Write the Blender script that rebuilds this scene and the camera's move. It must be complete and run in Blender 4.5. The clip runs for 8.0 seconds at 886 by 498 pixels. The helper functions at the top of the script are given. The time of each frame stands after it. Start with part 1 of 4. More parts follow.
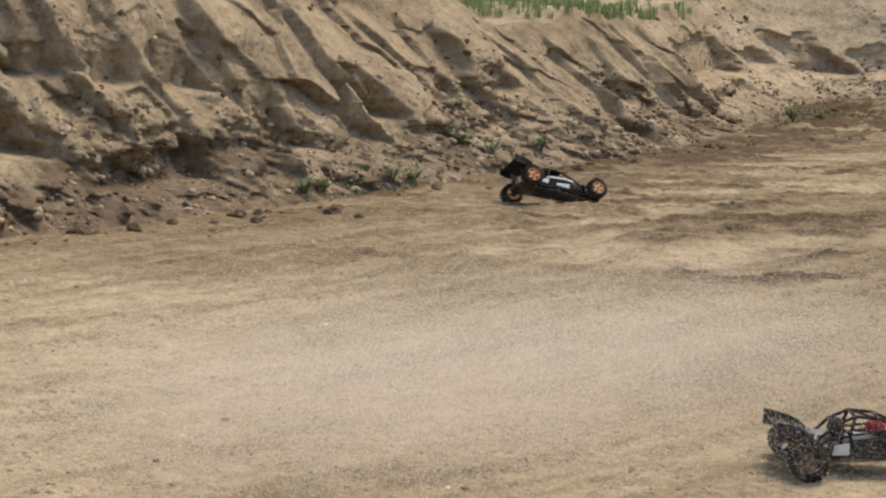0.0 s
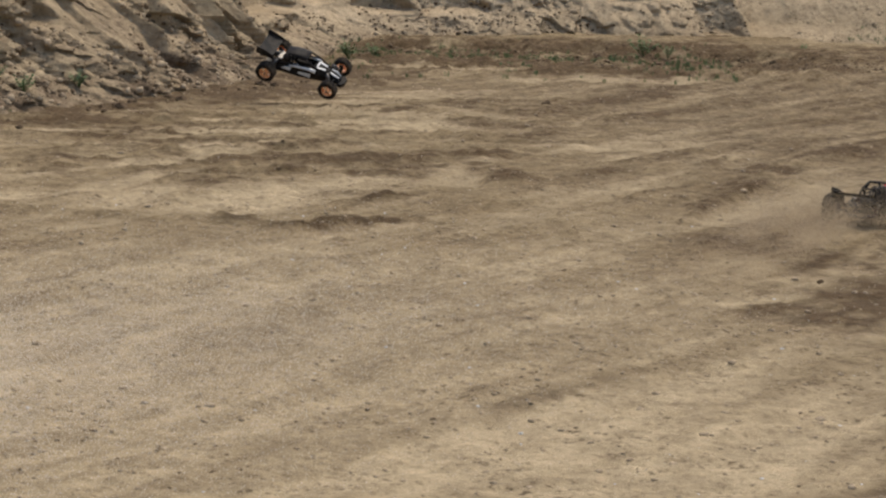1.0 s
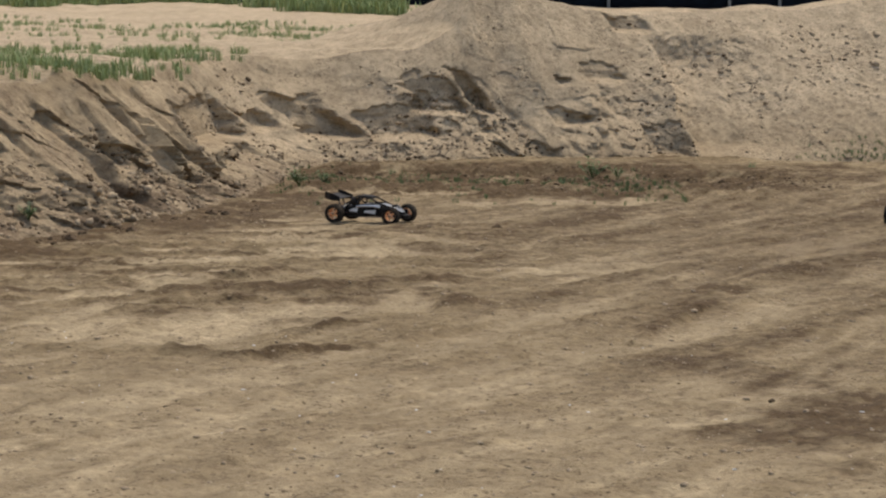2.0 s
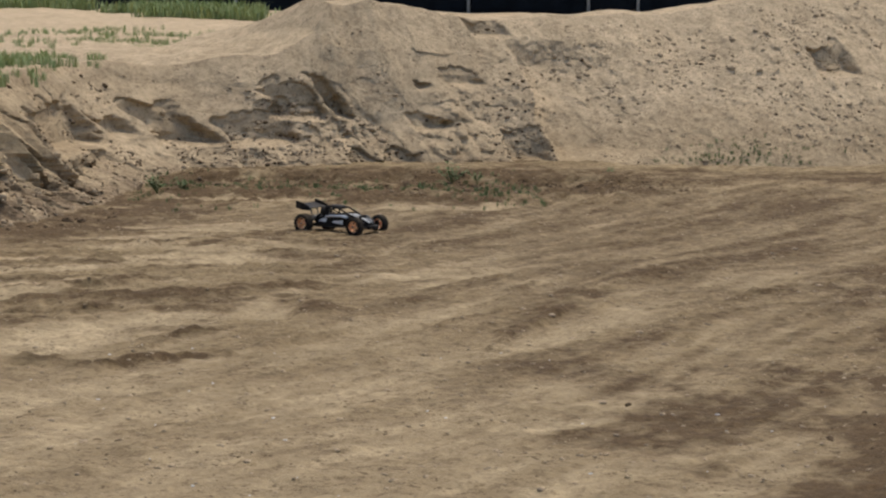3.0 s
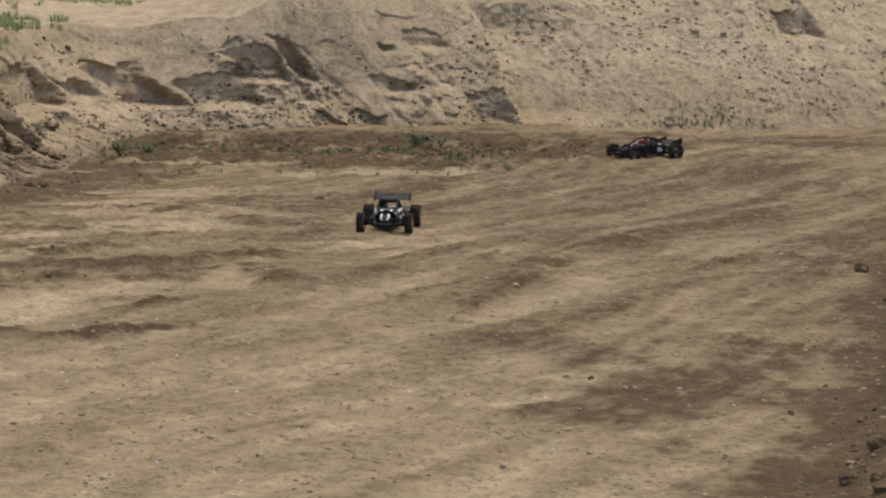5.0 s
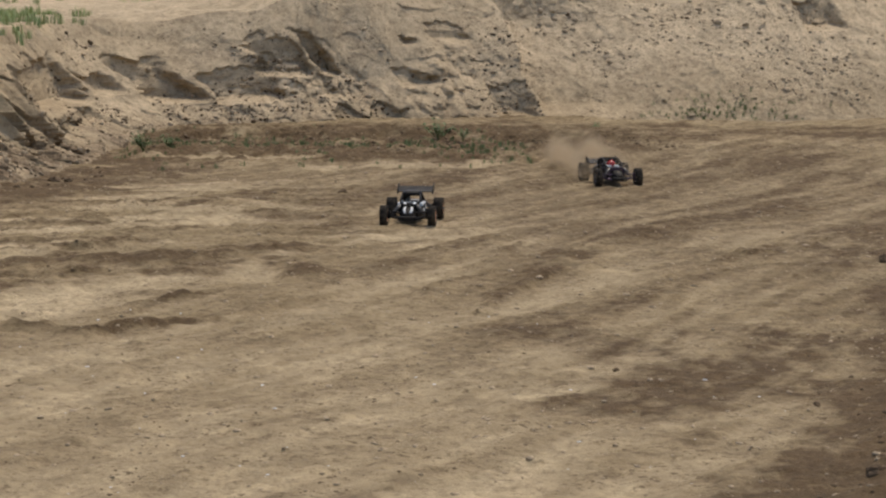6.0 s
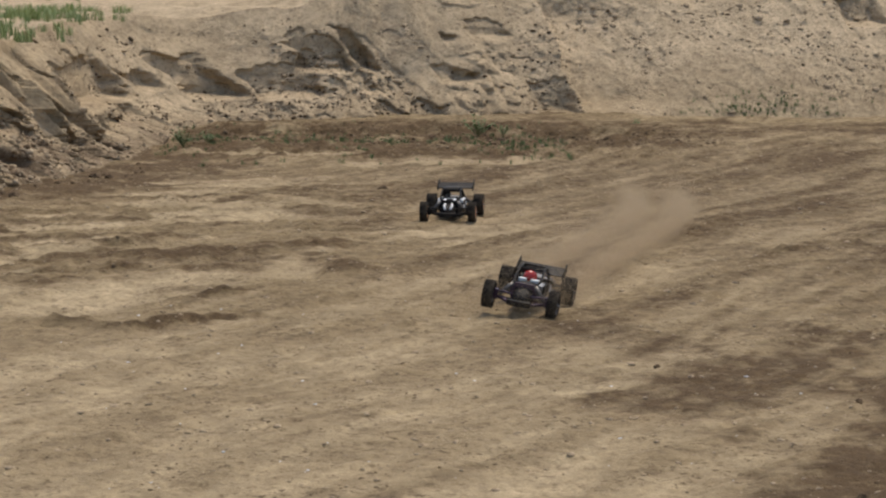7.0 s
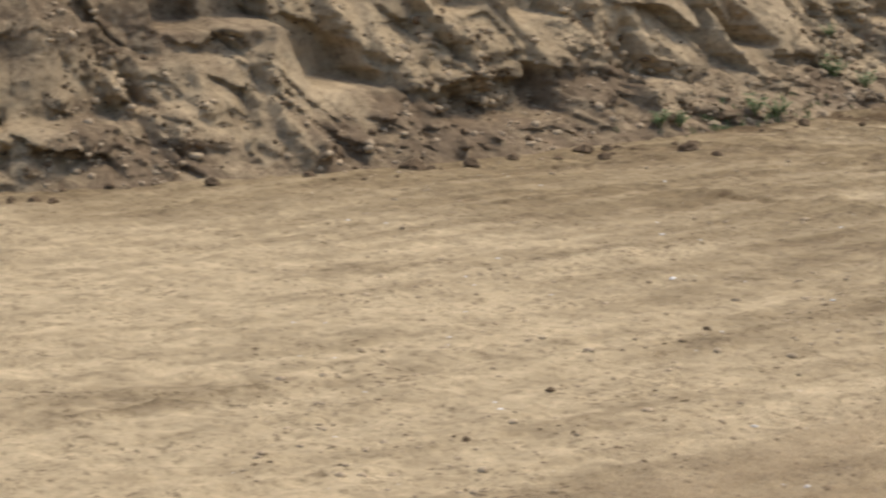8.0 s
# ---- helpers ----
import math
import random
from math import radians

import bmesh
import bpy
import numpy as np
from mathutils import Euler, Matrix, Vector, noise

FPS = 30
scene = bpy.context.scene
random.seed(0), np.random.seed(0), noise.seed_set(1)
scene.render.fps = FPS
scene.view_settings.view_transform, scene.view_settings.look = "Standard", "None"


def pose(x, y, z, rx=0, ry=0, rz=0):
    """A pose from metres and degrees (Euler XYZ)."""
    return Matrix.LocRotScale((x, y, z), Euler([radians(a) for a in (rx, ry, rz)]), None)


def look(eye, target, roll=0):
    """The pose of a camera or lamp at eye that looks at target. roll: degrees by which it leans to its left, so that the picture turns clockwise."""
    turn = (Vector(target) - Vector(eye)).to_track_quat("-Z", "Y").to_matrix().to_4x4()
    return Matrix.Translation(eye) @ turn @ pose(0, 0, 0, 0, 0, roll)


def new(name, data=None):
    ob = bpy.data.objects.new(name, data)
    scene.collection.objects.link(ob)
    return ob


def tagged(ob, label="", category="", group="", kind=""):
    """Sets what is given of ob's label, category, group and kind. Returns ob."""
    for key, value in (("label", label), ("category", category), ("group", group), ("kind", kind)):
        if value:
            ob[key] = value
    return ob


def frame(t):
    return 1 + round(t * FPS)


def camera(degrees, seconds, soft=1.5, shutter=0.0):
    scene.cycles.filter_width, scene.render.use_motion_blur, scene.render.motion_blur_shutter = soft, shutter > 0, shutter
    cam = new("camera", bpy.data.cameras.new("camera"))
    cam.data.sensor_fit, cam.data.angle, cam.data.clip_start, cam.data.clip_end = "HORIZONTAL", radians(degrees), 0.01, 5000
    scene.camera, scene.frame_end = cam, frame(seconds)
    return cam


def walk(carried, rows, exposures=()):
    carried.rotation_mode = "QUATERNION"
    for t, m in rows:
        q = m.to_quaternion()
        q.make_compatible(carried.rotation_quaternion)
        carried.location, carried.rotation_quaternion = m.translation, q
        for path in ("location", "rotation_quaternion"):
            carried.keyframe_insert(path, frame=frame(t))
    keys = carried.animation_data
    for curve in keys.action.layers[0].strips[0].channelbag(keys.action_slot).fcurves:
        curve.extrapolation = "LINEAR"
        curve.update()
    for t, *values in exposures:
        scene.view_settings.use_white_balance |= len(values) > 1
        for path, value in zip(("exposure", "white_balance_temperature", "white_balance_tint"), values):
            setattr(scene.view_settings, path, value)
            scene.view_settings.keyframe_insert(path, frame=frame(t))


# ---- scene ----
def aim(x, y, z, yaw, pitch, roll):
    """A camera pose from a place and degrees: yaw to the left of +y, pitch up, roll as look()."""
    a, b = radians(yaw), radians(pitch)
    ahead = Vector((-math.sin(a) * math.cos(b), math.cos(a) * math.cos(b), math.sin(b)))
    eye = Vector((x, y, z))
    return look(eye, eye + 20 * ahead, roll)


# A long lens, held by hand a little over two metres above the floor of the pit.
cam = camera(21.67, 8.0, soft=2.2, shutter=0.05)
PATH = [
    (0.0, 0.098, -1.363, 2.196, 14.81, -7.89, 0.32),
    (0.1, 0.097, -1.369, 2.194, 13.85, -7.93, 0.50),
    (0.2, 0.096, -1.375, 2.192, 13.05, -8.32, 0.75),
    (0.3, 0.095, -1.381, 2.190, 12.25, -8.76, 0.99),
    (0.5, 0.078, -1.367, 2.176, 9.23, -9.30, 1.12),
    (0.6, 0.104, -1.389, 2.186, 7.65, -9.40, 1.35),
    (0.7, 0.130, -1.410, 2.196, 6.30, -9.51, 1.59),
    (0.9, 0.130, -1.410, 2.196, 4.25, -9.81, 1.49),
    (1.0, -0.005, -0.036, 2.008, 3.86, -9.12, 1.30),
    (1.2, 0.002, -0.039, 2.012, 3.97, -7.32, 0.64),
    (1.5, 0.013, -0.044, 2.017, 3.63, -6.44, 0.49),
    (1.7, 0.018, -0.038, 2.019, 3.32, -6.28, 0.35),
    (2.8, 0.048, -0.005, 2.027, 0.44, -5.66, 0.33),
    (3.0, 0.057, 0.004, 2.025, -0.62, -5.91, 0.23),
    (3.2, 0.058, 0.010, 2.041, -1.86, -6.22, 0.46),
    (3.5, 0.058, 0.020, 2.065, -2.16, -6.70, 0.49),
    (3.6, 0.059, 0.021, 2.072, -2.37, -7.24, 0.57),
    (3.8, 0.062, 0.024, 2.085, -2.66, -7.41, -0.09),
    (4.0, 0.064, 0.027, 2.098, -2.70, -7.38, -0.32),
    (4.2, 0.064, 0.011, 2.106, -2.56, -7.48, 0.17),
    (4.5, 0.063, -0.012, 2.118, -1.81, -7.03, 0.68),
    (4.7, 0.061, -0.011, 2.118, -1.65, -6.99, 0.49),
    (5.8, 0.047, -0.010, 2.121, -1.29, -7.14, 0.41),
    (6.0, 0.045, -0.010, 2.121, -0.98, -7.19, 0.06),
    (6.5, 0.052, 0.007, 2.123, -0.69, -7.05, -0.12),
    (6.8, 0.044, 0.009, 2.116, -1.13, -6.98, 0.13),
    (7.0, 0.039, 0.010, 2.112, 0.00, -7.26, -0.00),
    (7.1, 0.028, 0.008, 2.110, 1.10, -7.55, 0.15),
    (7.2, 0.016, 0.005, 2.107, 2.53, -7.93, 0.31),
    (7.3, 0.005, 0.003, 2.105, 3.88, -8.18, 0.44),
    (7.4, -0.006, -0.001, 2.100, 5.17, -8.24, 0.47),
    (7.5, -0.016, -0.005, 2.095, 6.30, -8.29, 0.60),
    (7.6, -0.057, 0.021, 2.118, 7.75, -8.62, 0.87),
    (7.7, -0.093, 0.024, 2.133, 10.00, -9.11, 0.83),
    (7.8, -0.172, -0.002, 2.118, 13.28, -9.39, 0.95),
    (7.9, -0.236, 0.002, 2.100, 18.01, -9.63, 0.98),
    (8.0, -0.255, 0.004, 2.064, 23.92, -9.64, -0.01),
]
walk(cam, [(row[0], aim(*row[1:])) for row in PATH], [(0.0, 0.08), (0.5, -0.04), (1.0, -0.12), (7.0, -0.12), (7.5, 0.0), (8.0, 0.18)])

# ---- world, sun, exposure ----
SUN_ELEVATION, SUN_AZIMUTH = radians(64), radians(24)      # azimuth from +y towards +x
world = bpy.data.worlds.new("sky")
scene.world = world
world.use_nodes = True
sky = world.node_tree.nodes.new("ShaderNodeTexSky")
sky.sky_type = "NISHITA"
sky.sun_disc = False
sky.sun_elevation, sky.sun_rotation = SUN_ELEVATION, SUN_AZIMUTH
sky.dust_density = 3.0
background = world.node_tree.nodes["Background"]
background.inputs["Strength"].default_value = 0.195
world.node_tree.links.new(sky.outputs[0], background.inputs["Color"])
sun = new("sun", bpy.data.lights.new("sun", "SUN"))
sun.data.energy, sun.data.angle, sun.data.color = 2.2, radians(16), (1.0, 0.915, 0.755)
ce = math.cos(SUN_ELEVATION)
sun.matrix_basis = look((ce * math.sin(SUN_AZIMUTH) * 60, ce * math.cos(SUN_AZIMUTH) * 60, math.sin(SUN_ELEVATION) * 60), (0, 0, 0))


# ---- materials ----
def graph(name):
    m = bpy.data.materials.new(name)
    m.use_nodes = True
    return m, m.node_tree.nodes, m.node_tree.links, m.node_tree.nodes["Principled BSDF"]


def noise_node(nodes, links, coords, scale, detail=4.0, rough=0.6, distort=0.0):
    n = nodes.new("ShaderNodeTexNoise")
    n.inputs["Scale"].default_value, n.inputs["Detail"].default_value = scale, detail
    n.inputs["Roughness"].default_value, n.inputs["Distortion"].default_value = rough, distort
    links.new(coords, n.inputs["Vector"])
    return n.outputs["Fac"]


def ramp_node(nodes, links, fac, stops):
    r = nodes.new("ShaderNodeValToRGB")
    while len(r.color_ramp.elements) < len(stops):
        r.color_ramp.elements.new(0.5)
    for e, (at, col) in zip(r.color_ramp.elements, stops):
        e.position, e.color = at, (*col, 1)
    links.new(fac, r.inputs["Fac"])
    return r.outputs["Color"]


def mix_node(nodes, links, fac, a, b, blend="MIX"):
    m = nodes.new("ShaderNodeMix")
    m.data_type, m.blend_type = "RGBA", blend
    for value, socket in ((fac, m.inputs[0]), (a, m.inputs[6]), (b, m.inputs[7])):
        if isinstance(value, (int, float)):
            socket.default_value = value
        elif isinstance(value, tuple):
            socket.default_value = (*value, 1)
        else:
            links.new(value, socket)
    return m.outputs[2]


def math_node(nodes, links, op, a, b=0.0, clamp=False):
    m = nodes.new("ShaderNodeMath")
    m.operation, m.use_clamp = op, clamp
    for value, socket in zip((a, b), m.inputs):
        if isinstance(value, (int, float)):
            socket.default_value = value
        else:
            links.new(value, socket)
    return m.outputs[0]


def bump_node(nodes, links, height, strength, distance, normal=None):
    b = nodes.new("ShaderNodeBump")
    b.inputs["Strength"].default_value, b.inputs["Distance"].default_value = strength, distance
    links.new(height, b.inputs["Height"])
    if normal is not None:
        links.new(normal, b.inputs["Normal"])
    return b.outputs["Normal"]


def earth(name, dry, pale, damp, dark):
    """Loose sandy earth. The attribute "damp" of the mesh says where it is moist and where shade is painted in, "pale"
    where it is washed out and where colour is lightened against shade.
    """
    m, nodes, links, b = graph(name)
    at = nodes.new("ShaderNodeTexCoord").outputs["Object"]
    big = noise_node(nodes, links, at, 0.7, 5, 0.65, 0.4)
    mid = noise_node(nodes, links, at, 4.0, 7, 0.72)
    fine = noise_node(nodes, links, at, 17.0, 6, 0.72)
    grains = noise_node(nodes, links, at, 70.0, 4, 0.8)
    col = mix_node(nodes, links, ramp_node(nodes, links, big, [(0.35, (0, 0, 0)), (0.65, (1, 1, 1))]), dry, pale)
    darken = nodes.new("ShaderNodeAttribute")
    darken.attribute_name = "damp"
    lighten = nodes.new("ShaderNodeAttribute")
    lighten.attribute_name = "pale"
    chunks = noise_node(nodes, links, at, 7.5, 6, 0.75, 0.6)
    edge = math_node(nodes, links, "ADD", darken.outputs["Fac"], math_node(nodes, links, "MULTIPLY", math_node(nodes, links, "SUBTRACT", mid, 0.5), 0.7))
    edge = math_node(nodes, links, "ADD", edge, math_node(nodes, links, "MULTIPLY", math_node(nodes, links, "SUBTRACT", chunks, 0.5), 2.7))
    edge = ramp_node(nodes, links, edge, [(0.15, (0, 0, 0)), (0.45, (0.32, 0.32, 0.32)), (0.95, (1, 1, 1))])
    col = mix_node(nodes, links, edge, col, damp)
    col = mix_node(nodes, links, lighten.outputs["Fac"], col, tuple(min(0.9, c * k) for c, k in zip(pale, (1.62, 1.68, 1.82))))
    patch = ramp_node(nodes, links, mid, [(0.40, (0.74, 0.73, 0.72)), (0.60, (1.10, 1.10, 1.10))])
    col = mix_node(nodes, links, 0.75, col, patch, "MULTIPLY")
    # Hollows of the fine bumps darkened, crests lightened: small shadows put into colour.
    speck_shade = ramp_node(nodes, links, fine, [(0.37, dark), (0.47, (1, 1, 1)), (0.56, (1, 1, 1)), (0.68, (1.22, 1.20, 1.18))])
    col = mix_node(nodes, links, 0.7, col, speck_shade, "MULTIPLY")
    # crumbs of darker soil in loose clusters
    crumbs = noise_node(nodes, links, at, 26.0, 3, 0.6)
    crumbs = ramp_node(nodes, links, crumbs, [(0.56, (0, 0, 0)), (0.64, (1, 1, 1))])
    cluster = ramp_node(nodes, links, noise_node(nodes, links, at, 2.1, 5, 0.7), [(0.47, (0, 0, 0)), (0.60, (0.8, 0.8, 0.8))])
    col = mix_node(nodes, links, math_node(nodes, links, "MULTIPLY", crumbs, cluster), col, tuple(c * 0.75 for c in damp))
    links.new(col, b.inputs["Base Color"])
    b.inputs["Roughness"].default_value = 0.95
    b.inputs["Specular IOR Level"].default_value = 0.15
    n0 = bump_node(nodes, links, chunks, 0.7, 0.045)
    n1 = bump_node(nodes, links, mid, 0.5, 0.05, n0)
    n2 = bump_node(nodes, links, fine, 0.8, 0.03, n1)
    links.new(bump_node(nodes, links, grains, 0.8, 0.012, n2), b.inputs["Normal"])
    return m


def plain(name, col, rough=0.6, metal=0.0, vary=0.25, scale=30.0, dust=0.0, spec=0.5):
    """Paint, plastic or metal with small tonal changes, and dust where asked for."""
    m, nodes, links, b = graph(name)
    at = nodes.new("ShaderNodeTexCoord").outputs["Object"]
    n = noise_node(nodes, links, at, scale, 5, 0.65)
    lo, hi = tuple(c * (1 - vary) for c in col), tuple(min(1, c * (1 + vary)) for c in col)
    out = ramp_node(nodes, links, n, [(0.35, lo), (0.65, hi)])
    if dust:
        d = noise_node(nodes, links, at, scale * 0.4, 6, 0.7)
        f = ramp_node(nodes, links, d, [(0.42, (0, 0, 0)), (0.70, (dust, dust, dust))])
        out = mix_node(nodes, links, f, out, (0.30, 0.23, 0.15))
    links.new(out, b.inputs["Base Color"])
    b.inputs["Roughness"].default_value, b.inputs["Metallic"].default_value = rough, metal
    b.inputs["Specular IOR Level"].default_value = spec
    links.new(bump_node(nodes, links, n, 0.15, 0.002), b.inputs["Normal"])
    return m


def leafy(name, a, b2):
    m, nodes, links, b = graph(name)
    at = nodes.new("ShaderNodeTexCoord").outputs["Object"]
    geo = nodes.new("ShaderNodeNewGeometry")
    n = noise_node(nodes, links, at, 1.5, 3, 0.6)
    f = math_node(nodes, links, "ADD", math_node(nodes, links, "MULTIPLY", geo.outputs["Random Per Island"], 0.6), math_node(nodes, links, "MULTIPLY", n, 0.4))
    links.new(mix_node(nodes, links, f, a, b2), b.inputs["Base Color"])
    b.inputs["Roughness"].default_value = 0.7
    b.inputs["Specular IOR Level"].default_value = 0.2
    return m


SAND = earth("bank_sand", (0.43, 0.322, 0.192), (0.54, 0.412, 0.254), (0.225, 0.160, 0.098), (0.58, 0.55, 0.53))
FLOOR = earth("pit_floor", (0.282, 0.203, 0.107), (0.36, 0.268, 0.149), (0.138, 0.090, 0.045), (0.55, 0.52, 0.49))
CLOD = plain("clod_earth", (0.135, 0.092, 0.054), 0.95, 0, 0.35, 40, spec=0.1)
CLOD_PALE = plain("clod_sand", (0.40, 0.305, 0.195), 0.95, 0, 0.3, 40, spec=0.1)
CLOD_DRY = plain("dry_clod_earth", (0.185, 0.130, 0.078), 0.95, 0, 0.35, 40, spec=0.1)
PEBBLE = plain("pale_pebble", (0.75, 0.72, 0.66), 0.6, 0, 0.15, 60)
BLACK = plain("black_plastic", (0.011, 0.010, 0.010), 0.65, 0, 0.4, 30, 0.12, 0.12)
RUBBER = plain("dusty_rubber", (0.018, 0.015, 0.013), 0.9, 0, 0.4, 40, 0.30, 0.12)
STEEL = plain("brushed_alloy", (0.16, 0.155, 0.15), 0.5, 0.8, 0.35, 60, 0.3)
PLATE = plain("scratched_dark_plate", (0.045, 0.042, 0.042), 0.6, 0.3, 0.4, 25, 0.45, 0.3)
ORANGE = plain("orange_rim_plastic", (0.86, 0.44, 0.20), 0.5, 0, 0.12, 30, 0.12)
DARK_RIM = plain("dark_rim_plastic", (0.04, 0.03, 0.028), 0.5, 0, 0.3, 30, 0.4)
RED = plain("red_gloss_paint", (0.42, 0.025, 0.02), 0.25, 0, 0.15, 20, 0.1)
WHITE = plain("white_paint", (0.72, 0.72, 0.70), 0.45, 0, 0.08, 25, 0.35)
PURPLE = plain("anodised_purple", (0.05, 0.03, 0.06), 0.4, 0.6, 0.2, 40, 0.2)
GRASS = leafy("dry_grass_blades", (0.38, 0.40, 0.19), (0.19, 0.28, 0.09))
WEED = leafy("weed_leaves", (0.09, 0.15, 0.05), (0.16, 0.22, 0.09))


def airy(name, col):
    """Fine dust in the air: light passes through the grains as well as off them."""
    m, nodes, links, b = graph(name)
    b.inputs["Base Color"].default_value = (*col, 1)
    b.inputs["Roughness"].default_value = 1.0
    b.inputs["Specular IOR Level"].default_value = 0.0
    glow = nodes.new("ShaderNodeBsdfTranslucent")
    glow.inputs["Color"].default_value = (*col, 1)
    both = nodes.new("ShaderNodeMixShader")
    links.new(b.outputs[0], both.inputs[1])
    links.new(glow.outputs[0], both.inputs[2])
    links.new(both.outputs[0], nodes["Material Output"].inputs["Surface"])
    return m


DUST = airy("hanging_dust", (0.60, 0.47, 0.31))
# The same dust made paler: backlight scattered in the clouds is put into its colour.
HAZE = airy("lightened_hanging_dust", (0.90, 0.80, 0.66))
SCREEN = plain("dark_fence_screen", (0.010, 0.014, 0.020), 0.8, 0, 0.3, 3.0, 0.0, 0.2)
POST = plain("galvanised_post", (0.45, 0.46, 0.47), 0.5, 0.6, 0.1, 10)


# ---- mesh helpers ----
def hash01(ix, iy, seed):
    h = (ix.astype(np.int64) * 374761393 + iy.astype(np.int64) * 668265263 + seed * 1442695041) & 0x7FFFFFFF
    h = ((h ^ (h >> 13)) * 1274126177) & 0x7FFFFFFF
    return ((h ^ (h >> 16)) & 0xFFFF) / 65535.0


def vnoise(x, y, seed=0):
    """Smooth value noise, -1 to 1."""
    ix, iy = np.floor(x), np.floor(y)
    fx, fy = x - ix, y - iy
    ux, uy = fx * fx * (3 - 2 * fx), fy * fy * (3 - 2 * fy)
    a, b = hash01(ix, iy, seed), hash01(ix + 1, iy, seed)
    c, d = hash01(ix, iy + 1, seed), hash01(ix + 1, iy + 1, seed)
    return 2 * (a + (b - a) * ux + (c - a) * uy + (a - b - c + d) * ux * uy) - 1


def fbm(x, y, seed=0, octaves=5, gain=0.5):
    total, amp = 0.0, 1.0
    for k in range(octaves):
        total = total + amp * vnoise(x, y, seed + 17 * k)
        x, y, amp = x * 2.03 + 5.2, y * 2.03 + 1.7, amp * gain
    return total


def smooth(a, b, x):
    t = np.clip((x - a) / (b - a), 0, 1)
    return t * t * (3 - 2 * t)


def sheet(name, X, Y, Z, mat, **attributes):
    """One mesh over a grid of points, with named float attributes on its vertices."""
    rows, cols = X.shape
    me = bpy.data.meshes.new(name)
    me.vertices.add(rows * cols)
    me.vertices.foreach_set("co", np.stack([X, Y, Z], -1).astype(np.float32).ravel())
    i = np.arange(rows * cols).reshape(rows, cols)
    quads = np.stack([i[:-1, :-1], i[:-1, 1:], i[1:, 1:], i[1:, :-1]], -1).reshape(-1, 4)
    me.loops.add(quads.size)
    me.loops.foreach_set("vertex_index", quads.ravel().astype(np.int32))
    me.polygons.add(len(quads))
    me.polygons.foreach_set("loop_start", np.arange(0, quads.size, 4, dtype=np.int32))
    me.polygons.foreach_set("use_smooth", np.ones(len(quads), dtype=bool))
    me.update(calc_edges=True)
    me.materials.append(mat)
    for key, values in attributes.items():
        me.attributes.new(key, "FLOAT", "POINT").data.foreach_set("value", values.astype(np.float32).ravel())
    return new(name, me)


def blob(x, y, cx, cy, rx, ry, turn=0.0):
    """1 in the middle of an ellipse, 0 outside it."""
    c, s = math.cos(radians(turn)), math.sin(radians(turn))
    u, v = ((x - cx) * c + (y - cy) * s) / rx, ((y - cy) * c - (x - cx) * s) / ry
    return 1 - smooth(0.35, 1.0, np.sqrt(u * u + v * v))


# ---- the floor of the pit ----
def spread(lo, hi, step, far):
    """Even lines from lo to hi, and ever wider ones beyond them out to far."""
    mid = np.arange(lo, hi + step / 2, step)
    out = step * np.cumsum(1.35 ** np.arange(1, 60))
    out = out[out < far]
    return np.concatenate([lo - out[::-1], mid, hi + out])


def stroke(x, y, x0, y0, x1, y1, wide, seed=0):
    """1 along a line across the ground that wanders a little and fades at its ends."""
    long = math.hypot(x1 - x0, y1 - y0)
    c, s = (x1 - x0) / long, (y1 - y0) / long
    u, v = (x - x0) * c + (y - y0) * s, (y - y0) * c - (x - x0) * s
    v = v + 0.9 * wide * fbm(u * 1.6 + seed, 0 * v + 2.3 * seed, 501, 3) + 0.35 * wide * fbm(x * 6, y * 6, 503, 2)
    return (1 - smooth(0.35, 1.0, np.abs(v) / wide)) * smooth(-0.12 * long, 0.12 * long, u) * (1 - smooth(0.88 * long, 1.12 * long, u))


def combed(x, y, degrees, seed, across=2.6, along=0.30):
    """Streaks that run the given way, as wheels leave them."""
    c, s = math.cos(radians(degrees)), math.sin(radians(degrees))
    u, v = x * c + y * s, y * c - x * s
    v = v + 0.30 * fbm(u * 0.35, v * 0.35, seed + 3, 2)
    return fbm(v * across, u * along, seed, 5, 0.62)


def wheel_streaks(x, y):
    """The wheel tracks: along the slope of the curve nearby, nearly crosswise under the long bank."""
    left = smooth(13.6, 15.4, y + 0.3 * x) * (1 - smooth(-1.6, 0.4, x))
    right = smooth(12.5, 15.5, y) * (1 - left)
    near = combed(x, y, 57, 511)
    far = combed(x, y, 64, 521, 2.0, 0.22)
    cross = combed(x, y, 11, 531, 1.9, 0.42)
    return cross * left + (1 - left) * (near * (1 - right) + far * right)


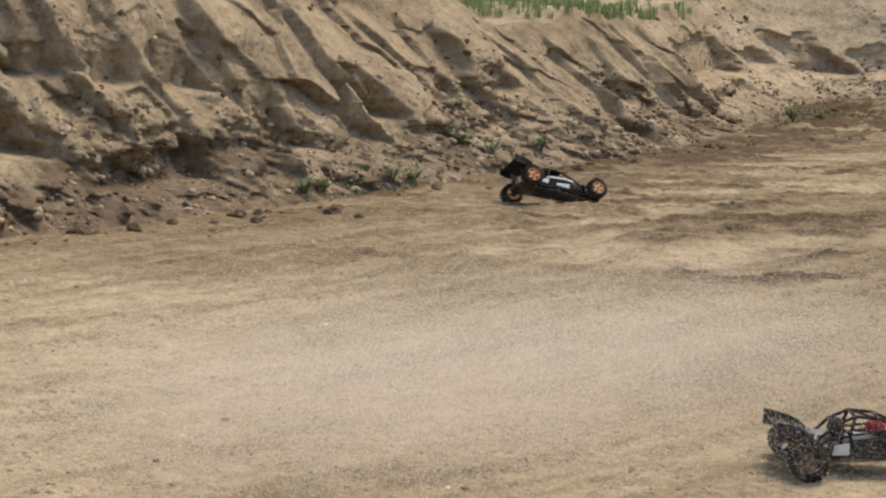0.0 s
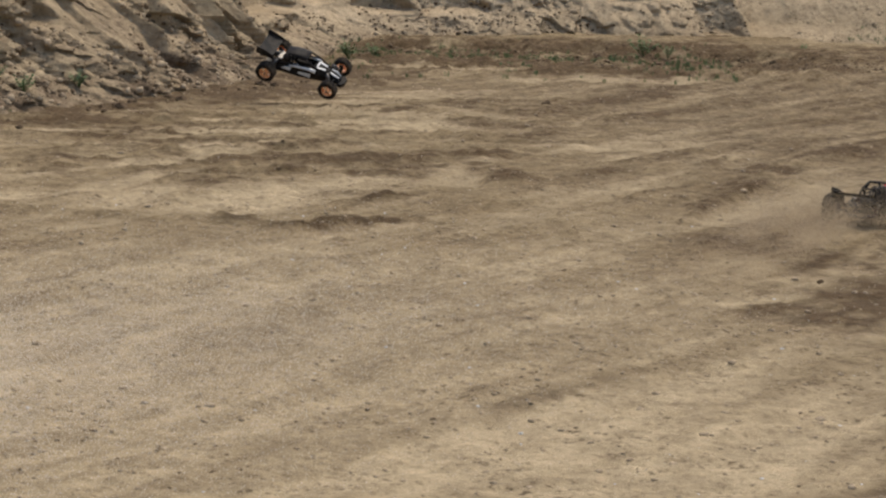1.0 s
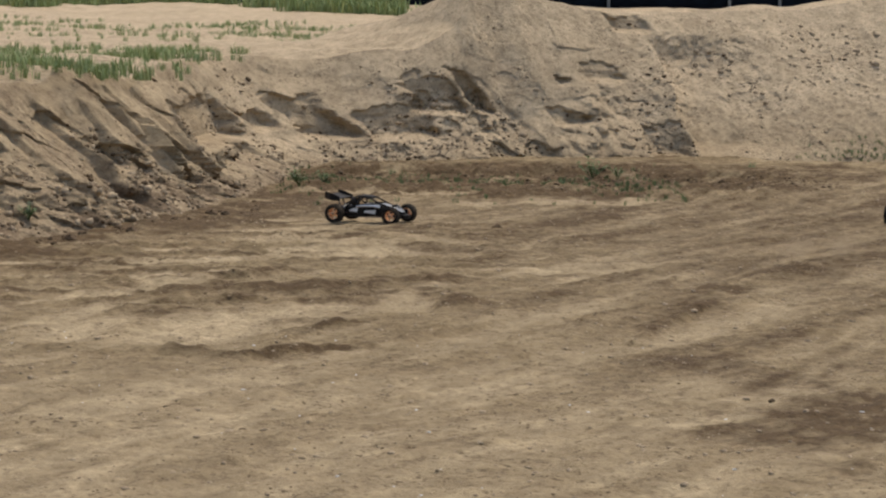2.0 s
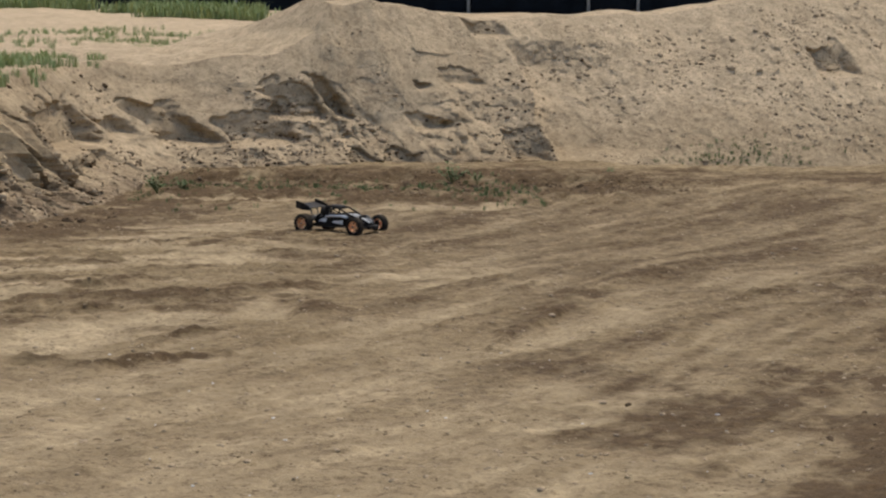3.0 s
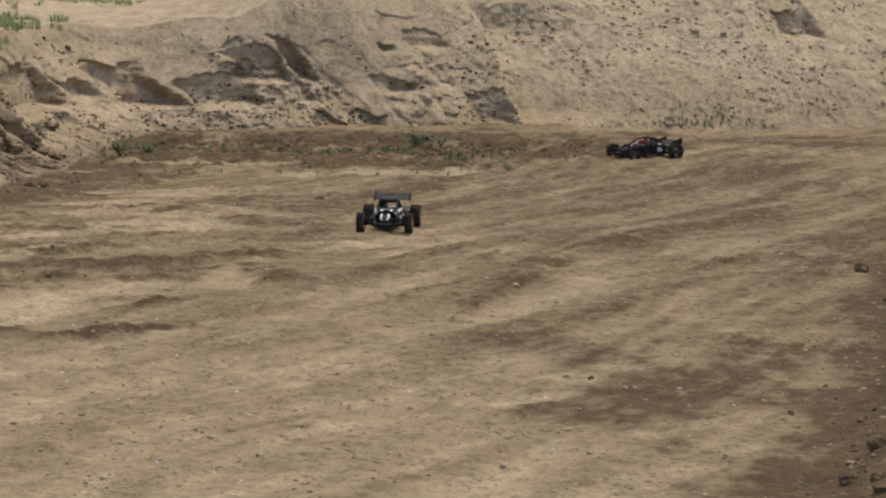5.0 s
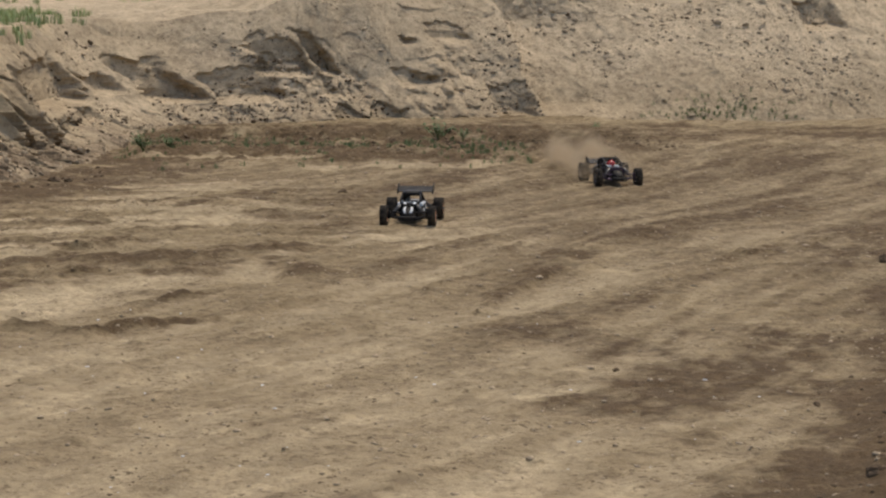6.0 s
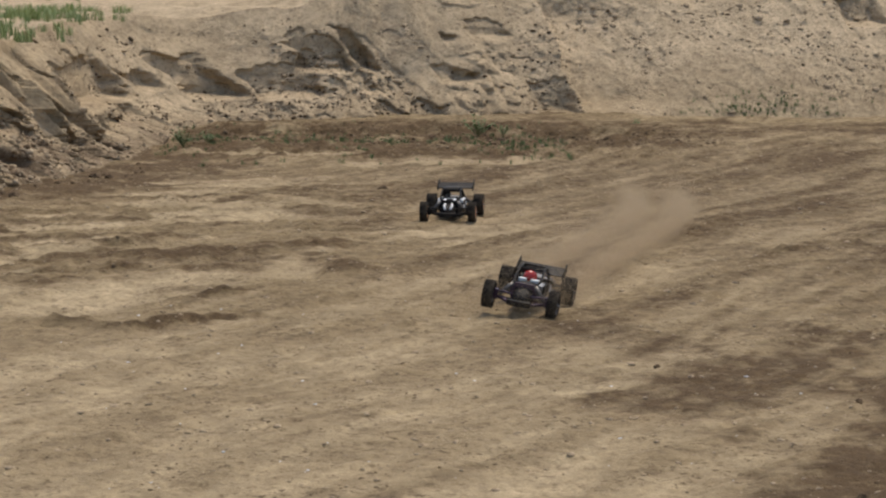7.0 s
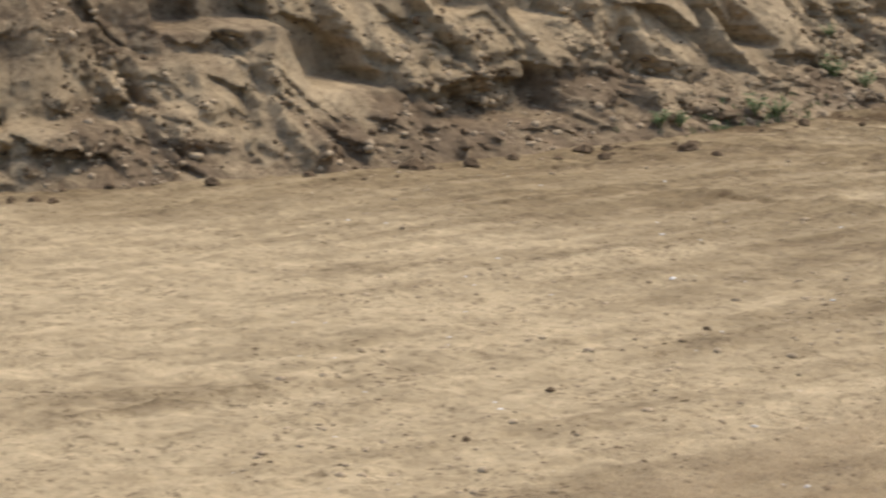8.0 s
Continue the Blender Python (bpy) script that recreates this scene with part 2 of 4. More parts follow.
def worn_ruts(x, y):
    """Deep single ruts and ridges of pushed-up soil."""
    d = stroke(x, y, -4.75, 18.13, -3.35, 18.22, 0.13, 1)
    d = np.maximum(d, stroke(x, y, -2.95, 18.42, -1.95, 18.30, 0.12, 2))
    d = np.maximum(d, 0.8 * stroke(x, y, -4.6, 17.12, -2.90, 17.40, 0.17, 3))
    d = np.maximum(d, 0.8 * stroke(x, y, -4.4, 19.15, -2.4, 19.75, 0.20, 4))
    d = np.maximum(d, 0.9 * stroke(x, y, -2.95, 14.88, -1.45, 15.72, 0.14, 5))
    d = np.maximum(d, 0.8 * stroke(x, y, -3.9, 16.2, -1.9, 16.9, 0.20, 6))
    d = np.maximum(d, stroke(x, y, -2.75, 13.00, -1.75, 12.86, 0.13, 7))
    d = np.maximum(d, stroke(x, y, -1.80, 12.84, -1.20, 13.40, 0.12, 8))
    d = np.maximum(d, stroke(x, y, -1.75, 13.35, -1.15, 14.50, 0.10, 9))
    d = np.maximum(d, 0.8 * stroke(x, y, -4.6, 13.5, -2.7, 13.1, 0.14, 10))
    d = np.maximum(d, 0.6 * stroke(x, y, 0.10, 14.1, 1.10, 17.45, 0.11, 11))
    d = np.maximum(d, 0.6 * stroke(x, y, 0.35, 13.25, 1.55, 17.1, 0.10, 12))
    d = np.maximum(d, 0.6 * stroke(x, y, 1.00, 15.2, 2.50, 19.3, 0.14, 13))
    d = np.maximum(d, 0.6 * stroke(x, y, 1.85, 15.2, 3.70, 18.0, 0.14, 14))
    d = np.maximum(d, 0.7 * stroke(x, y, -1.35, 10.80, -0.65, 11.85, 0.06, 15))
    d = np.maximum(d, 0.7 * stroke(x, y, -1.00, 11.40, -0.10, 13.30, 0.07, 16))
    d = np.maximum(d, 0.6 * stroke(x, y, -1.45, 13.05, -0.10, 14.60, 0.09, 17))
    d = np.maximum(d, 0.35 * stroke(x, y, -4.90, 7.05, -4.45, 7.88, 0.03, 18))
    d = np.maximum(d, 0.35 * stroke(x, y, -4.02, 6.3, -3.70, 6.86, 0.03, 19))
    d = np.maximum(d, 0.6 * stroke(x, y, -4.52, 8.58, -4.30, 9.0, 0.04, 20))
    return d


def washed_patches(x, y):
    """Pale, smooth sand where water has stood, and thin pale crusts."""
    d = blob(x, y, -2.13, 14.1, 0.62, 1.05, -8)
    d = np.maximum(d, 0.9 * blob(x, y, -2.90, 14.0, 0.36, 0.75))
    d = np.maximum(d, 0.9 * blob(x, y, -3.55, 14.0, 0.32, 0.65))
    d = np.maximum(d, 0.7 * blob(x, y, -0.92, 15.3, 0.32, 0.75))
    d = np.maximum(d, 0.9 * stroke(x, y, -3.70, 15.15, -2.40, 16.25, 0.22, 31))
    d = np.maximum(d, 0.7 * stroke(x, y, -2.9, 19.35, -0.7, 19.40, 0.34, 32))
    d = np.maximum(d, 0.8 * stroke(x, y, -1.05, 23.35, 1.15, 23.75, 0.42, 33))
    d = np.maximum(d, 0.8 * stroke(x, y, -2.7, 24.45, -0.8, 24.50, 0.22, 34))
    return d


def floor_height(x, y):
    near = smooth(4, 7, y) * (1 - smooth(34, 44, y)) * smooth(-16, -11, x) * (1 - smooth(11, 16, x))
    tracks = wheel_streaks(x, y)
    z = 0.010 * tracks + 0.014 * np.abs(fbm(x * 3.5, y * 3.5, 5, 4)) + 0.012 * np.abs(fbm(x * 7, y * 7, 9, 3, 0.7)) + 0.02 * fbm(x * 0.45, y * 0.45, 7, 3)
    # churned, deeper ruts in the middle of the pit
    churn = blob(x, y, -2.2, 17.5, 3.4, 5.2, -20)
    z += churn * (0.018 * tracks + 0.024 * np.abs(fbm(x * 4, y * 4, 31, 4, 0.65)))
    ruts = worn_ruts(x, y)
    z += ruts * (0.022 + 0.030 * fbm(x * 6, y * 6, 37, 3, 0.6)) - 0.02 * washed_patches(x, y) * (y < 17)
    z += 0.05 * blob(x, y, -0.63, 15.3, 0.22, 0.45)
    # the ditch of dark soil in front of the far bank, with a broken edge on its far side
    edge = y + 0.30 * fbm(x * 0.9, y * 0.2, 41, 4)
    across = (1 - smooth(1.6, 4.2, x)) * smooth(-3.4, -2.4, x)
    z += across * (0.075 * smooth(26.75, 26.95, edge) + 0.05 * np.abs(fbm(x * 3, y * 3, 43, 4, 0.65)) * smooth(23.6, 24.2, edge) * (1 - smooth(27.5, 28.2, edge)))
    return z * near


def heap_height(x, y):
    """A heap of dark soil tipped along one side of the floor."""
    edge = 1.95 + (y - 9.4) * 0.262 + 0.22 * fbm(x * 0.8, y * 0.8, 61, 4)
    rise = np.clip(x - edge, 0, None)
    ends = smooth(5.5, 7.5, y) * (1 - smooth(17.0, 21.0, y))
    lump = 1 + 0.40 * fbm(x * 2.6, y * 2.6, 67, 5)
    return ends * np.minimum(rise * 0.28, 0.22 + 0.06 * rise.clip(0, 2)) * lump * (1 - smooth(6.0, 9.0, x))


gx, gy = np.meshgrid(spread(-8.2, 7.2, 0.04, 2500), spread(6.5, 30.0, 0.036, 2500))
gz = floor_height(gx, gy) + heap_height(gx, gy)
warp_x, warp_y = gx + 0.5 * fbm(gx * 0.8, gy * 0.8, 71, 4), gy + 0.9 * fbm(gx * 0.6, gy * 0.6, 73, 4)
churned = blob(gx, gy, -2.2, 18.0, 4.0, 6.0, -20)
streak = wheel_streaks(gx, gy)
lines = combed(gx, gy, 60, 541, 7.5, 0.8) * (1 - churned) + combed(gx, gy, 10, 543, 6.5, 1.1) * churned
mottle = fbm(gx * 2.2, gy * 1.6, 85, 5, 0.65)
ruts, washed = worn_ruts(gx, gy), washed_patches(warp_x * 0.3 + gx * 0.7, gy * 0.75 + warp_y * 0.25)
damp = 0.66 * blob(warp_x, warp_y, 1.75, 11.8, 1.8, 2.8, 10) * (0.78 + 0.6 * mottle + 0.3 * lines)
heap_edge = gx - (1.95 + (gy - 9.4) * 0.262)
damp = np.maximum(damp, 1.1 * smooth(-0.9, 0.15, heap_edge + 0.5 * (warp_x - gx) + 0.25 * mottle) * smooth(6.5, 8.5, gy) * (1 - smooth(15.5, 19.5, gy)))
damp = np.maximum(damp, smooth(0.0, 0.10, heap_height(gx, gy)))
# the dark ditch, the trodden strip behind it, and soil washed from the foot of the long bank
edge = gy + 0.45 * fbm(gx * 0.9, gy * 0.3, 41, 4)
ditch = smooth(23.7, 24.2, edge) * (1 - smooth(26.9, 27.3, edge)) * smooth(-3.6, -2.8, gx) * (1 - smooth(0.8, 1.6, gx))
ditch = np.maximum(ditch, smooth(24.8, 25.1, edge) * (1 - smooth(27.6, 28.3, edge)) * smooth(0.6, 1.2, gx) * (1 - smooth(2.2, 3.6, gx)))
damp = np.maximum(damp, ditch * (0.86 + 0.55 * mottle + 0.25 * lines))
damp = np.maximum(damp, 0.55 * smooth(26.9, 27.4, edge) * (1 - smooth(28.6, 29.6, edge)) * (1 - smooth(5.0, 8.0, gx)) * (0.8 + 0.6 * mottle))
seep = stroke(warp_x * 0.4 + gx * 0.6, gy, -5.2, 16.4, -4.4, 18.7, 0.75, 41)
seep = np.maximum(seep, stroke(gx, gy, -4.4, 18.6, -3.65, 20.4, 0.8, 42))
seep = np.maximum(seep, stroke(gx, gy, -3.65, 20.3, -2.85, 22.6, 0.8, 43))
seep = np.maximum(seep, stroke(gx, gy, -2.9, 22.4, -2.6, 24.2, 0.9, 44))
damp = np.maximum(damp, seep * (0.95 + 0.4 * mottle))
damp = np.maximum(damp, 0.45 * blob(warp_x, warp_y, -0.9, 18.4, 1.3, 1.5) * (0.8 + 0.5 * mottle))
damp = np.maximum(damp, 0.42 * blob(warp_x, warp_y, 2.6, 21.0, 5.4, 9.5, 10) + 0.10 * streak + 0.08 * lines)
damp = np.maximum(damp, 0.50 * blob(warp_x, warp_y, -2.4, 21.2, 2.6, 2.0, -10) * (0.8 + 0.6 * streak))
# Streaks and ruts: damp soil, with the shade of their relief painted in too.
damp = np.maximum(damp, 0.52 * churned * smooth(-0.1, 0.8, 0.6 * streak + 0.8 * lines + 0.5 * mottle))
damp = np.maximum(damp, ruts * (0.62 + 0.5 * mottle))
damp = np.maximum(damp, 0.9 * blob(gx, gy, -0.63, 15.3, 0.22, 0.45))
damp = damp + 0.12 * smooth(14.0, 19.0, warp_y)
damp = np.clip(damp + (0.22 - 0.08 * (1 - smooth(10.0, 14.0, gy))) * smooth(0.1, 0.8, streak) * smooth(-0.4, 0.4, mottle) + 0.20 * smooth(0.0, 0.7, lines) + 0.12 * smooth(0.1, 0.6, mottle), 0, 1)
damp = damp * (1 - 0.85 * washed * smooth(-0.5, 0.2, 0.4 - mottle))
pale = 0.95 * blob(warp_x, warp_y, -6.0, 8.8, 4.0, 4.6, 20) * (0.75 + 0.3 * mottle) + 0.80 * churned * smooth(0.05, 0.6, -streak + 0.25 * mottle) + 0.30 * smooth(0.1, 0.7, -lines) + 0.25 * smooth(0.1, 0.8, -streak)
pale = pale + 0.50 * (1 - smooth(9.5, 15.0, warp_y)) * (1 - smooth(-0.5, 2.2, warp_x)) + 0.25 * (1 - smooth(7.5, 10.0, warp_y))
pale = np.maximum(pale, 0.9 * washed)
pale = np.clip(pale, 0, 1) * (1 - np.clip(damp, 0, 1))
ground = sheet("ground", gx, gy, gz, FLOOR, damp=damp, pale=pale)
tagged(ground, "rutted sandy pit floor with damp brown patches", "ground", kind="structure")


# ---- the bank round the pit ----
def spline(points, step):
    """A smooth line through the points, as even steps, with the arc length."""
    p = np.array(points, float)
    p = np.vstack([2 * p[0] - p[1], p, 2 * p[-1] - p[-2]])
    out = []
    for k in range(1, len(p) - 2):
        t = np.linspace(0, 1, 60, endpoint=False)[:, None]
        a, b, c, d = p[k - 1:k + 3]
        out.append(0.5 * (2 * b + (c - a) * t + (2 * a - 5 * b + 4 * c - d) * t ** 2 + (3 * b - a - 3 * c + d) * t ** 3))
    line = np.vstack(out + [p[-2:-1]])
    s = np.r_[0, np.cumsum(np.hypot(*np.diff(line, axis=0).T))]
    even = np.arange(0, s[-1], step)
    return np.stack([np.interp(even, s, line[:, 0]), np.interp(even, s, line[:, 1])], -1), even


FOOT, arc = spline([(-16, 7.5), (-11, 10.6), (-8.5, 11.8), (-7.3, 13.0), (-6.0, 15.0), (-5.1, 16.9), (-4.5, 18.7), (-3.8, 20.6),
                    (-3.25, 22.4), (-3.0, 24.5), (-2.9, 26.8), (-2.3, 28.2), (-0.5, 28.7), (1.4, 29.4), (3.6, 29.9), (6.0, 30.2), (9.0, 31.0), (14, 32.5), (18, 33.2)], 0.025)


def softened(vectors, rounds):
    """Directions along the foot, evened out, of length one."""
    v = vectors.copy()
    width = int(rounds)
    kernel = np.hanning(2 * width + 1)
    kernel /= kernel.sum()
    for k in range(2):
        v[:, k] = np.convolve(np.pad(v[:, k], width, mode="edge"), kernel, mode="valid")
    return v / np.hypot(*v.T)[:, None]


along = softened(np.gradient(FOOT, axis=0), 24)
far_along = softened(np.gradient(FOOT, axis=0), 220)
outward = np.stack([-along[:, 1], along[:, 0]], -1)
far_outward = np.stack([-far_along[:, 1], far_along[:, 0]], -1)


def at_foot(x, y):
    """The arc length of the foot's point nearest to (x, y)."""
    return arc[np.argmin(np.hypot(FOOT[:, 0] - x, FOOT[:, 1] - y))]


def keyed(pairs):
    """A quantity along the foot, given at places on it."""
    pairs = sorted((at_foot(x, y), v) for x, y, v in pairs)
    return np.interp(arc, [p[0] for p in pairs], [p[1] for p in pairs])


CREST = keyed([(-16, 7.5, 2.2), (-8.5, 11.8, 2.1), (-6, 15, 2.0), (-4.5, 18.7, 1.75), (-3.6, 21, 1.35), (-3, 25, 1.36), (-2.2, 28.3, 1.38), (-1.5, 28.4, 1.38),
               (-0.9, 28.6, 1.75), (-0.4, 28.7, 2.2), (0.3, 28.9, 2.25), (0.9, 29.2, 2.05), (1.4, 29.4, 1.95), (2.7, 29.7, 2.0), (3.9, 29.9, 2.0), (5.2, 30.1, 2.3), (14, 32.5, 2.6)])
RUN = keyed([(-16, 7.5, 2.2), (-6, 15, 2.1), (-4.5, 18.7, 1.9), (-3, 25, 1.5), (-1.5, 28.4, 1.7), (-0.4, 28.7, 2.3), (1.4, 29.4, 2.5), (2.4, 29.6, 3.0), (6, 30.2, 3.6), (14, 32.5, 4.0)])
SCARP = keyed([(-16, 7.5, 1), (1.4, 29.4, 1), (1.9, 29.5, 0.0), (14, 32.5, 0.0)])[:, None]
TALL, RUNS, S = CREST[:, None], RUN[:, None], arc[:, None]
v_face = np.linspace(0, 1, 130)
v_back = np.r_[np.linspace(0.04, 2.0, 30), 2.0 + np.cumsum(0.09 * 1.2 ** np.arange(40))]
h0 = v_face[None, :]
Z0 = h0 * TALL
push = 0.0 * S + 0.0 * h0


def buttresses(cuts, skew=0.1):
    """Spurs across the slope: each falls back along the foot and ends in a steep cut. Cuts: arc length, depth, lowest and highest height."""
    global push
    cuts = sorted(cuts)
    for (s0, depth, lo, hi), (s1, *_ ) in zip(cuts, cuts[1:] + [(cuts[-1][0] + 1.2, 0)]):
        depth, lean = depth * (0.48 if s0 < 26 else 0.10), skew * (0.2 + 1.6 * float(hash01(np.array(s0 * 100), np.array(3), 5))) + 0.25 * float(hash01(np.array(s0 * 90), np.array(7), 6)) - 0.1
        wob = 0.17 * fbm(Z0 * 1.5, 0 * S + 3.7 * s0, 211, 3, 0.4) + 0.05 * fbm(S * 2.5, Z0 * 2.5, 217, 2) + lean * (Z0 - 0.8) + slabs(0.5, 0.07, 241)
        u = S - s0 + wob
        tooth = smooth(-0.03, 0.03, u) * (1 - np.clip((u - 0.04) / max(0.45, 1.02 * (s1 - s0)), 0, 1)) ** 1.2
        tall = smooth(lo - 0.12, lo + 0.10, Z0 + 0.08 * fbm(S * 4, Z0 * 4, 223, 3)) * (1 - smooth(hi - 0.05, hi + 0.2, Z0))
        push = push - depth * tooth * tall * (0.8 + 0.35 * fbm(Z0 * 2.2 + s0, S * 0.6, 213, 3))


def scarp(s0, s1, low, top, slant=0.0, under=0.03):
    """A cut face, nearly upright, below a broken lip, with a shelf at its foot."""
    global push
    far = s0 > 22
    u = S + slant * (Z0 - (low + top) / 2) + 0.06 * fbm(S * 5 + 9, Z0 * 6, 227, 4)
    lip = top + (0.10 if far else 0.07) * fbm(S * 4.0, 0 * Z0 + s0, 229, 5)
    inside = smooth(s0 - 0.02, s0 + 0.02, u) * (1 - smooth(s1 - 0.04, s1 + 0.05, u)) * smooth(low - 0.04, low + 0.04, Z0) * (1 - smooth(lip - 0.012, lip + 0.012, Z0))
    push = push + inside * ((top - Z0).clip(0, None) / TALL * RUNS * (0.60 if far else 0.58) + under + (0.02 if far else 0.0))


def slabs(size, depth, seed):
    """Broken slabs: cells across the face, each standing out by an amount and a tilt of its own."""
    u = (S + 0.16 * fbm(S * 2, Z0 * 2, seed, 3) + 0.35 * Z0) / size
    v = (1.25 * Z0 + 0.16 * fbm(S * 2 + 40, Z0 * 2, seed, 3)) / size
    iu, iv = np.floor(u), np.floor(v)
    best, out = np.full(u.shape, 9.0), np.zeros(u.shape)
    for du in (-1, 0, 1):
        for dv in (-1, 0, 1):
            cu, cv = iu + du, iv + dv
            ox, oy = u - cu - hash01(cu, cv, seed + 1), v - cv - hash01(cu, cv, seed + 2)
            d = ox * ox + oy * oy
            stand_out = hash01(cu, cv, seed + 3) - 0.5 + (hash01(cu, cv, seed + 4) - 0.3) * ox + (hash01(cu, cv, seed + 5) - 0.5) * oy
            near = d < best
            best, out = np.where(near, d, best), np.where(near, stand_out, out)
    return depth * out


buttresses([(6.4, 0.30, 0.2, 1.7), (7.8, 0.50, 0.25, 1.8), (9.7, 0.32, 0.30, 1.3), (10.75, 0.42, 0.25, 1.9), (11.9, 0.22, 0.45, 1.9), (12.5, 0.45, 0.60, 1.9), (13.25, 0.26, 0.55, 1.8),
            (14.0, 0.52, 0.25, 1.6), (15.5, 0.52, 0.35, 1.5), (16.8, 0.28, 0.45, 1.4), (17.7, 0.46, 0.35, 1.3), (18.6, 0.22, 0.3, 1.1), (19.8, 0.42, 0.25, 1.1), (21.3, 0.34, 0.2, 1.0), (22.4, 0.30, 0.25, 0.9)])
buttresses([(26.30, 0.24, 0.35, 1.05), (26.85, 0.26, 0.22, 0.72), (27.35, 0.34, 0.45, 1.08), (28.05, 0.22, 0.50, 1.25), (29.6, 0.20, 0.35, 1.5), (30.5, 0.15, 0.2, 1.6)], 0.55)
# the long left wall
scarp(7.6, 8.5, 0.55, 1.25, 0.2)
scarp(8.6, 9.65, 0.42, 0.95)
scarp(10.1, 11.0, 0.95, 1.75, 0.3)
scarp(11.1, 11.7, 0.55, 1.35, 0.4)
scarp(9.75, 10.2, 0.48, 0.80)
scarp(9.9, 10.85, 0.76, 0.92)
scarp(11.9, 12.4, 1.15, 1.45)
scarp(12.2, 13.35, 0.26, 0.54, 0.3, 0.10)
scarp(12.5, 13.0, 1.05, 1.42, 0.3)
scarp(13.25, 13.8, 0.90, 1.24, 0.4)
scarp(14.05, 14.6, 0.42, 0.95, 0.5)
scarp(15.5, 16.1, 0.60, 1.08, 0.5)
scarp(16.85, 17.3, 0.72, 1.05, 0.3)
scarp(17.75, 18.15, 0.68, 0.98, 0.3)
scarp(19.85, 20.4, 0.50, 0.82, 0.3)
# the corner and the far bank
scarp(22.9, 25.45, 0.50, 1.00, 0.2)
scarp(23.6, 25.20, 0.30, 0.42, 0.1)
scarp(25.60, 26.05, 0.55, 0.82, 0.4)
scarp(26.25, 26.70, 0.42, 0.95, 0.35)
scarp(26.90, 27.60, 0.38, 0.72, 0.3)
scarp(27.35, 28.02, 0.66, 1.04, 0.4)
scarp(28.08, 28.40, 0.70, 1.20, 0.9)
scarp(28.35, 29.25, 0.10, 0.29, 0.0, 0.08)
scarp(29.40, 29.90, 0.55, 0.74, 0.5)
scarp(29.62, 29.82, 1.05, 1.20, 0.2)
scarp(30.00, 30.50, 1.06, 1.20, 0.2)
scarp(30.55, 31.00, 0.15, 0.50)
scarp(30.60, 31.05, 1.74, 1.90, 0.6)
scarp(35.20, 35.85, 1.20, 1.58)
# the block of packed soil ends in a cut beside the loose slope
push = push + 0.38 * smooth(31.02, 31.10, S + 0.06 * fbm(Z0 * 3, 0 * S, 233, 4)) * (1 - smooth(31.4, 32.8, S)) * smooth(0.1, 0.3, Z0) * (1 - smooth(1.2, 1.8, Z0))

talus = 0.30 + 0.10 * fbm(S * 0.7, S * 0 + 3.1, 101, 3)
run_scarp = np.where(h0 < talus, h0 / talus * 0.42, 0.42 + 0.58 * (h0 - talus) / (1 - talus))
run_frac = run_scarp * SCARP + h0 * (1 - SCARP)
body = smooth(0.0, 0.10, h0) * (1 - smooth(0.80, 0.99, h0))
broad = fbm(S * 0.9, Z0 * 1.2, 127, 3)
clump = np.abs(fbm(S * 4.5, Z0 * 5.5, 137, 4))
crumb = fbm(S * 13.0, Z0 * 15.0, 141, 3)
loose = (1 - smooth(0.16, 0.46, h0 + 0.25 * fbm(S * 1.3, Z0 * 1.3, 143, 3))) * SCARP + 0.75 * (1 - SCARP)
push = push + (0.09 - 0.04 * smooth(25.5, 27.0, S)) * broad * body - body * loose * (0.095 * (clump - 0.25) * (0.5 + 0.5 * SCARP) + 0.022 * crumb) - body * (1 - loose) * (0.004 * crumb + 0.012 * (clump - 0.3))
strata = smooth(0.1, 0.6, fbm(Z0 * 9 + 0.9 * fbm(S * 0.6, Z0, 145, 3), S * 0.45, 147, 3, 0.6)) * (1 - loose) * body * (1 - smooth(0.70, 0.85, h0))
push = push + 0.007 * strata * SCARP + (slabs(0.62, 0.15, 251) + slabs(0.24, 0.075, 261) * (0.25 + 0.75 * loose) + slabs(0.11, 0.045, 271) * loose) * body * (0.12 + 0.88 * SCARP) * (1 - 0.72 * smooth(22.0, 25.0, S))
dist = run_frac * RUNS + push * smooth(0.0, 0.06, h0)
crest_edge = 0.09 * fbm(S * 1.1, S * 0 + 7, 131, 4) * (0.4 + 0.6 * SCARP)
face_z = h0 * (TALL + crest_edge) - 0.06
# the land behind the lip, rising gently
d_back = dist[:, -1:] + v_back[None, :]
turn_back = smooth(0, 3.0, v_back[None, :])
ways = [outward[:, k:k + 1] * (1 - turn_back) + far_outward[:, k:k + 1] * turn_back for k in (0, 1)]
bx, by = FOOT[:, :1] + ways[0] * d_back, FOOT[:, 1:] + ways[1] * d_back
V = v_back[None, :]
lip_z = face_z[:, -1:]
level = lip_z + (1.30 - lip_z) * smooth(0.3, 5.0, V)
back_z = level + 0.020 * V.clip(0, 10) * smooth(0, 4, V)
back_z += (2.02 - back_z) * smooth(9, 33, V) + 0.07 * fbm(bx * 0.7, by * 0.7, 139, 4) * smooth(0, 0.6, V)
fx, fy = FOOT[:, :1] + outward[:, :1] * dist, FOOT[:, 1:] + outward[:, 1:] * dist
BX, BY, BZ = np.hstack([fx, bx]), np.hstack([fy, by]), np.hstack([face_z, back_z])
wet_face = 0.62 * (1 - smooth(0.02, 0.30, Z0 + 0.12 * fbm(S * 1.5, Z0 * 2, 149, 3))) * (0.35 + 0.65 * SCARP)
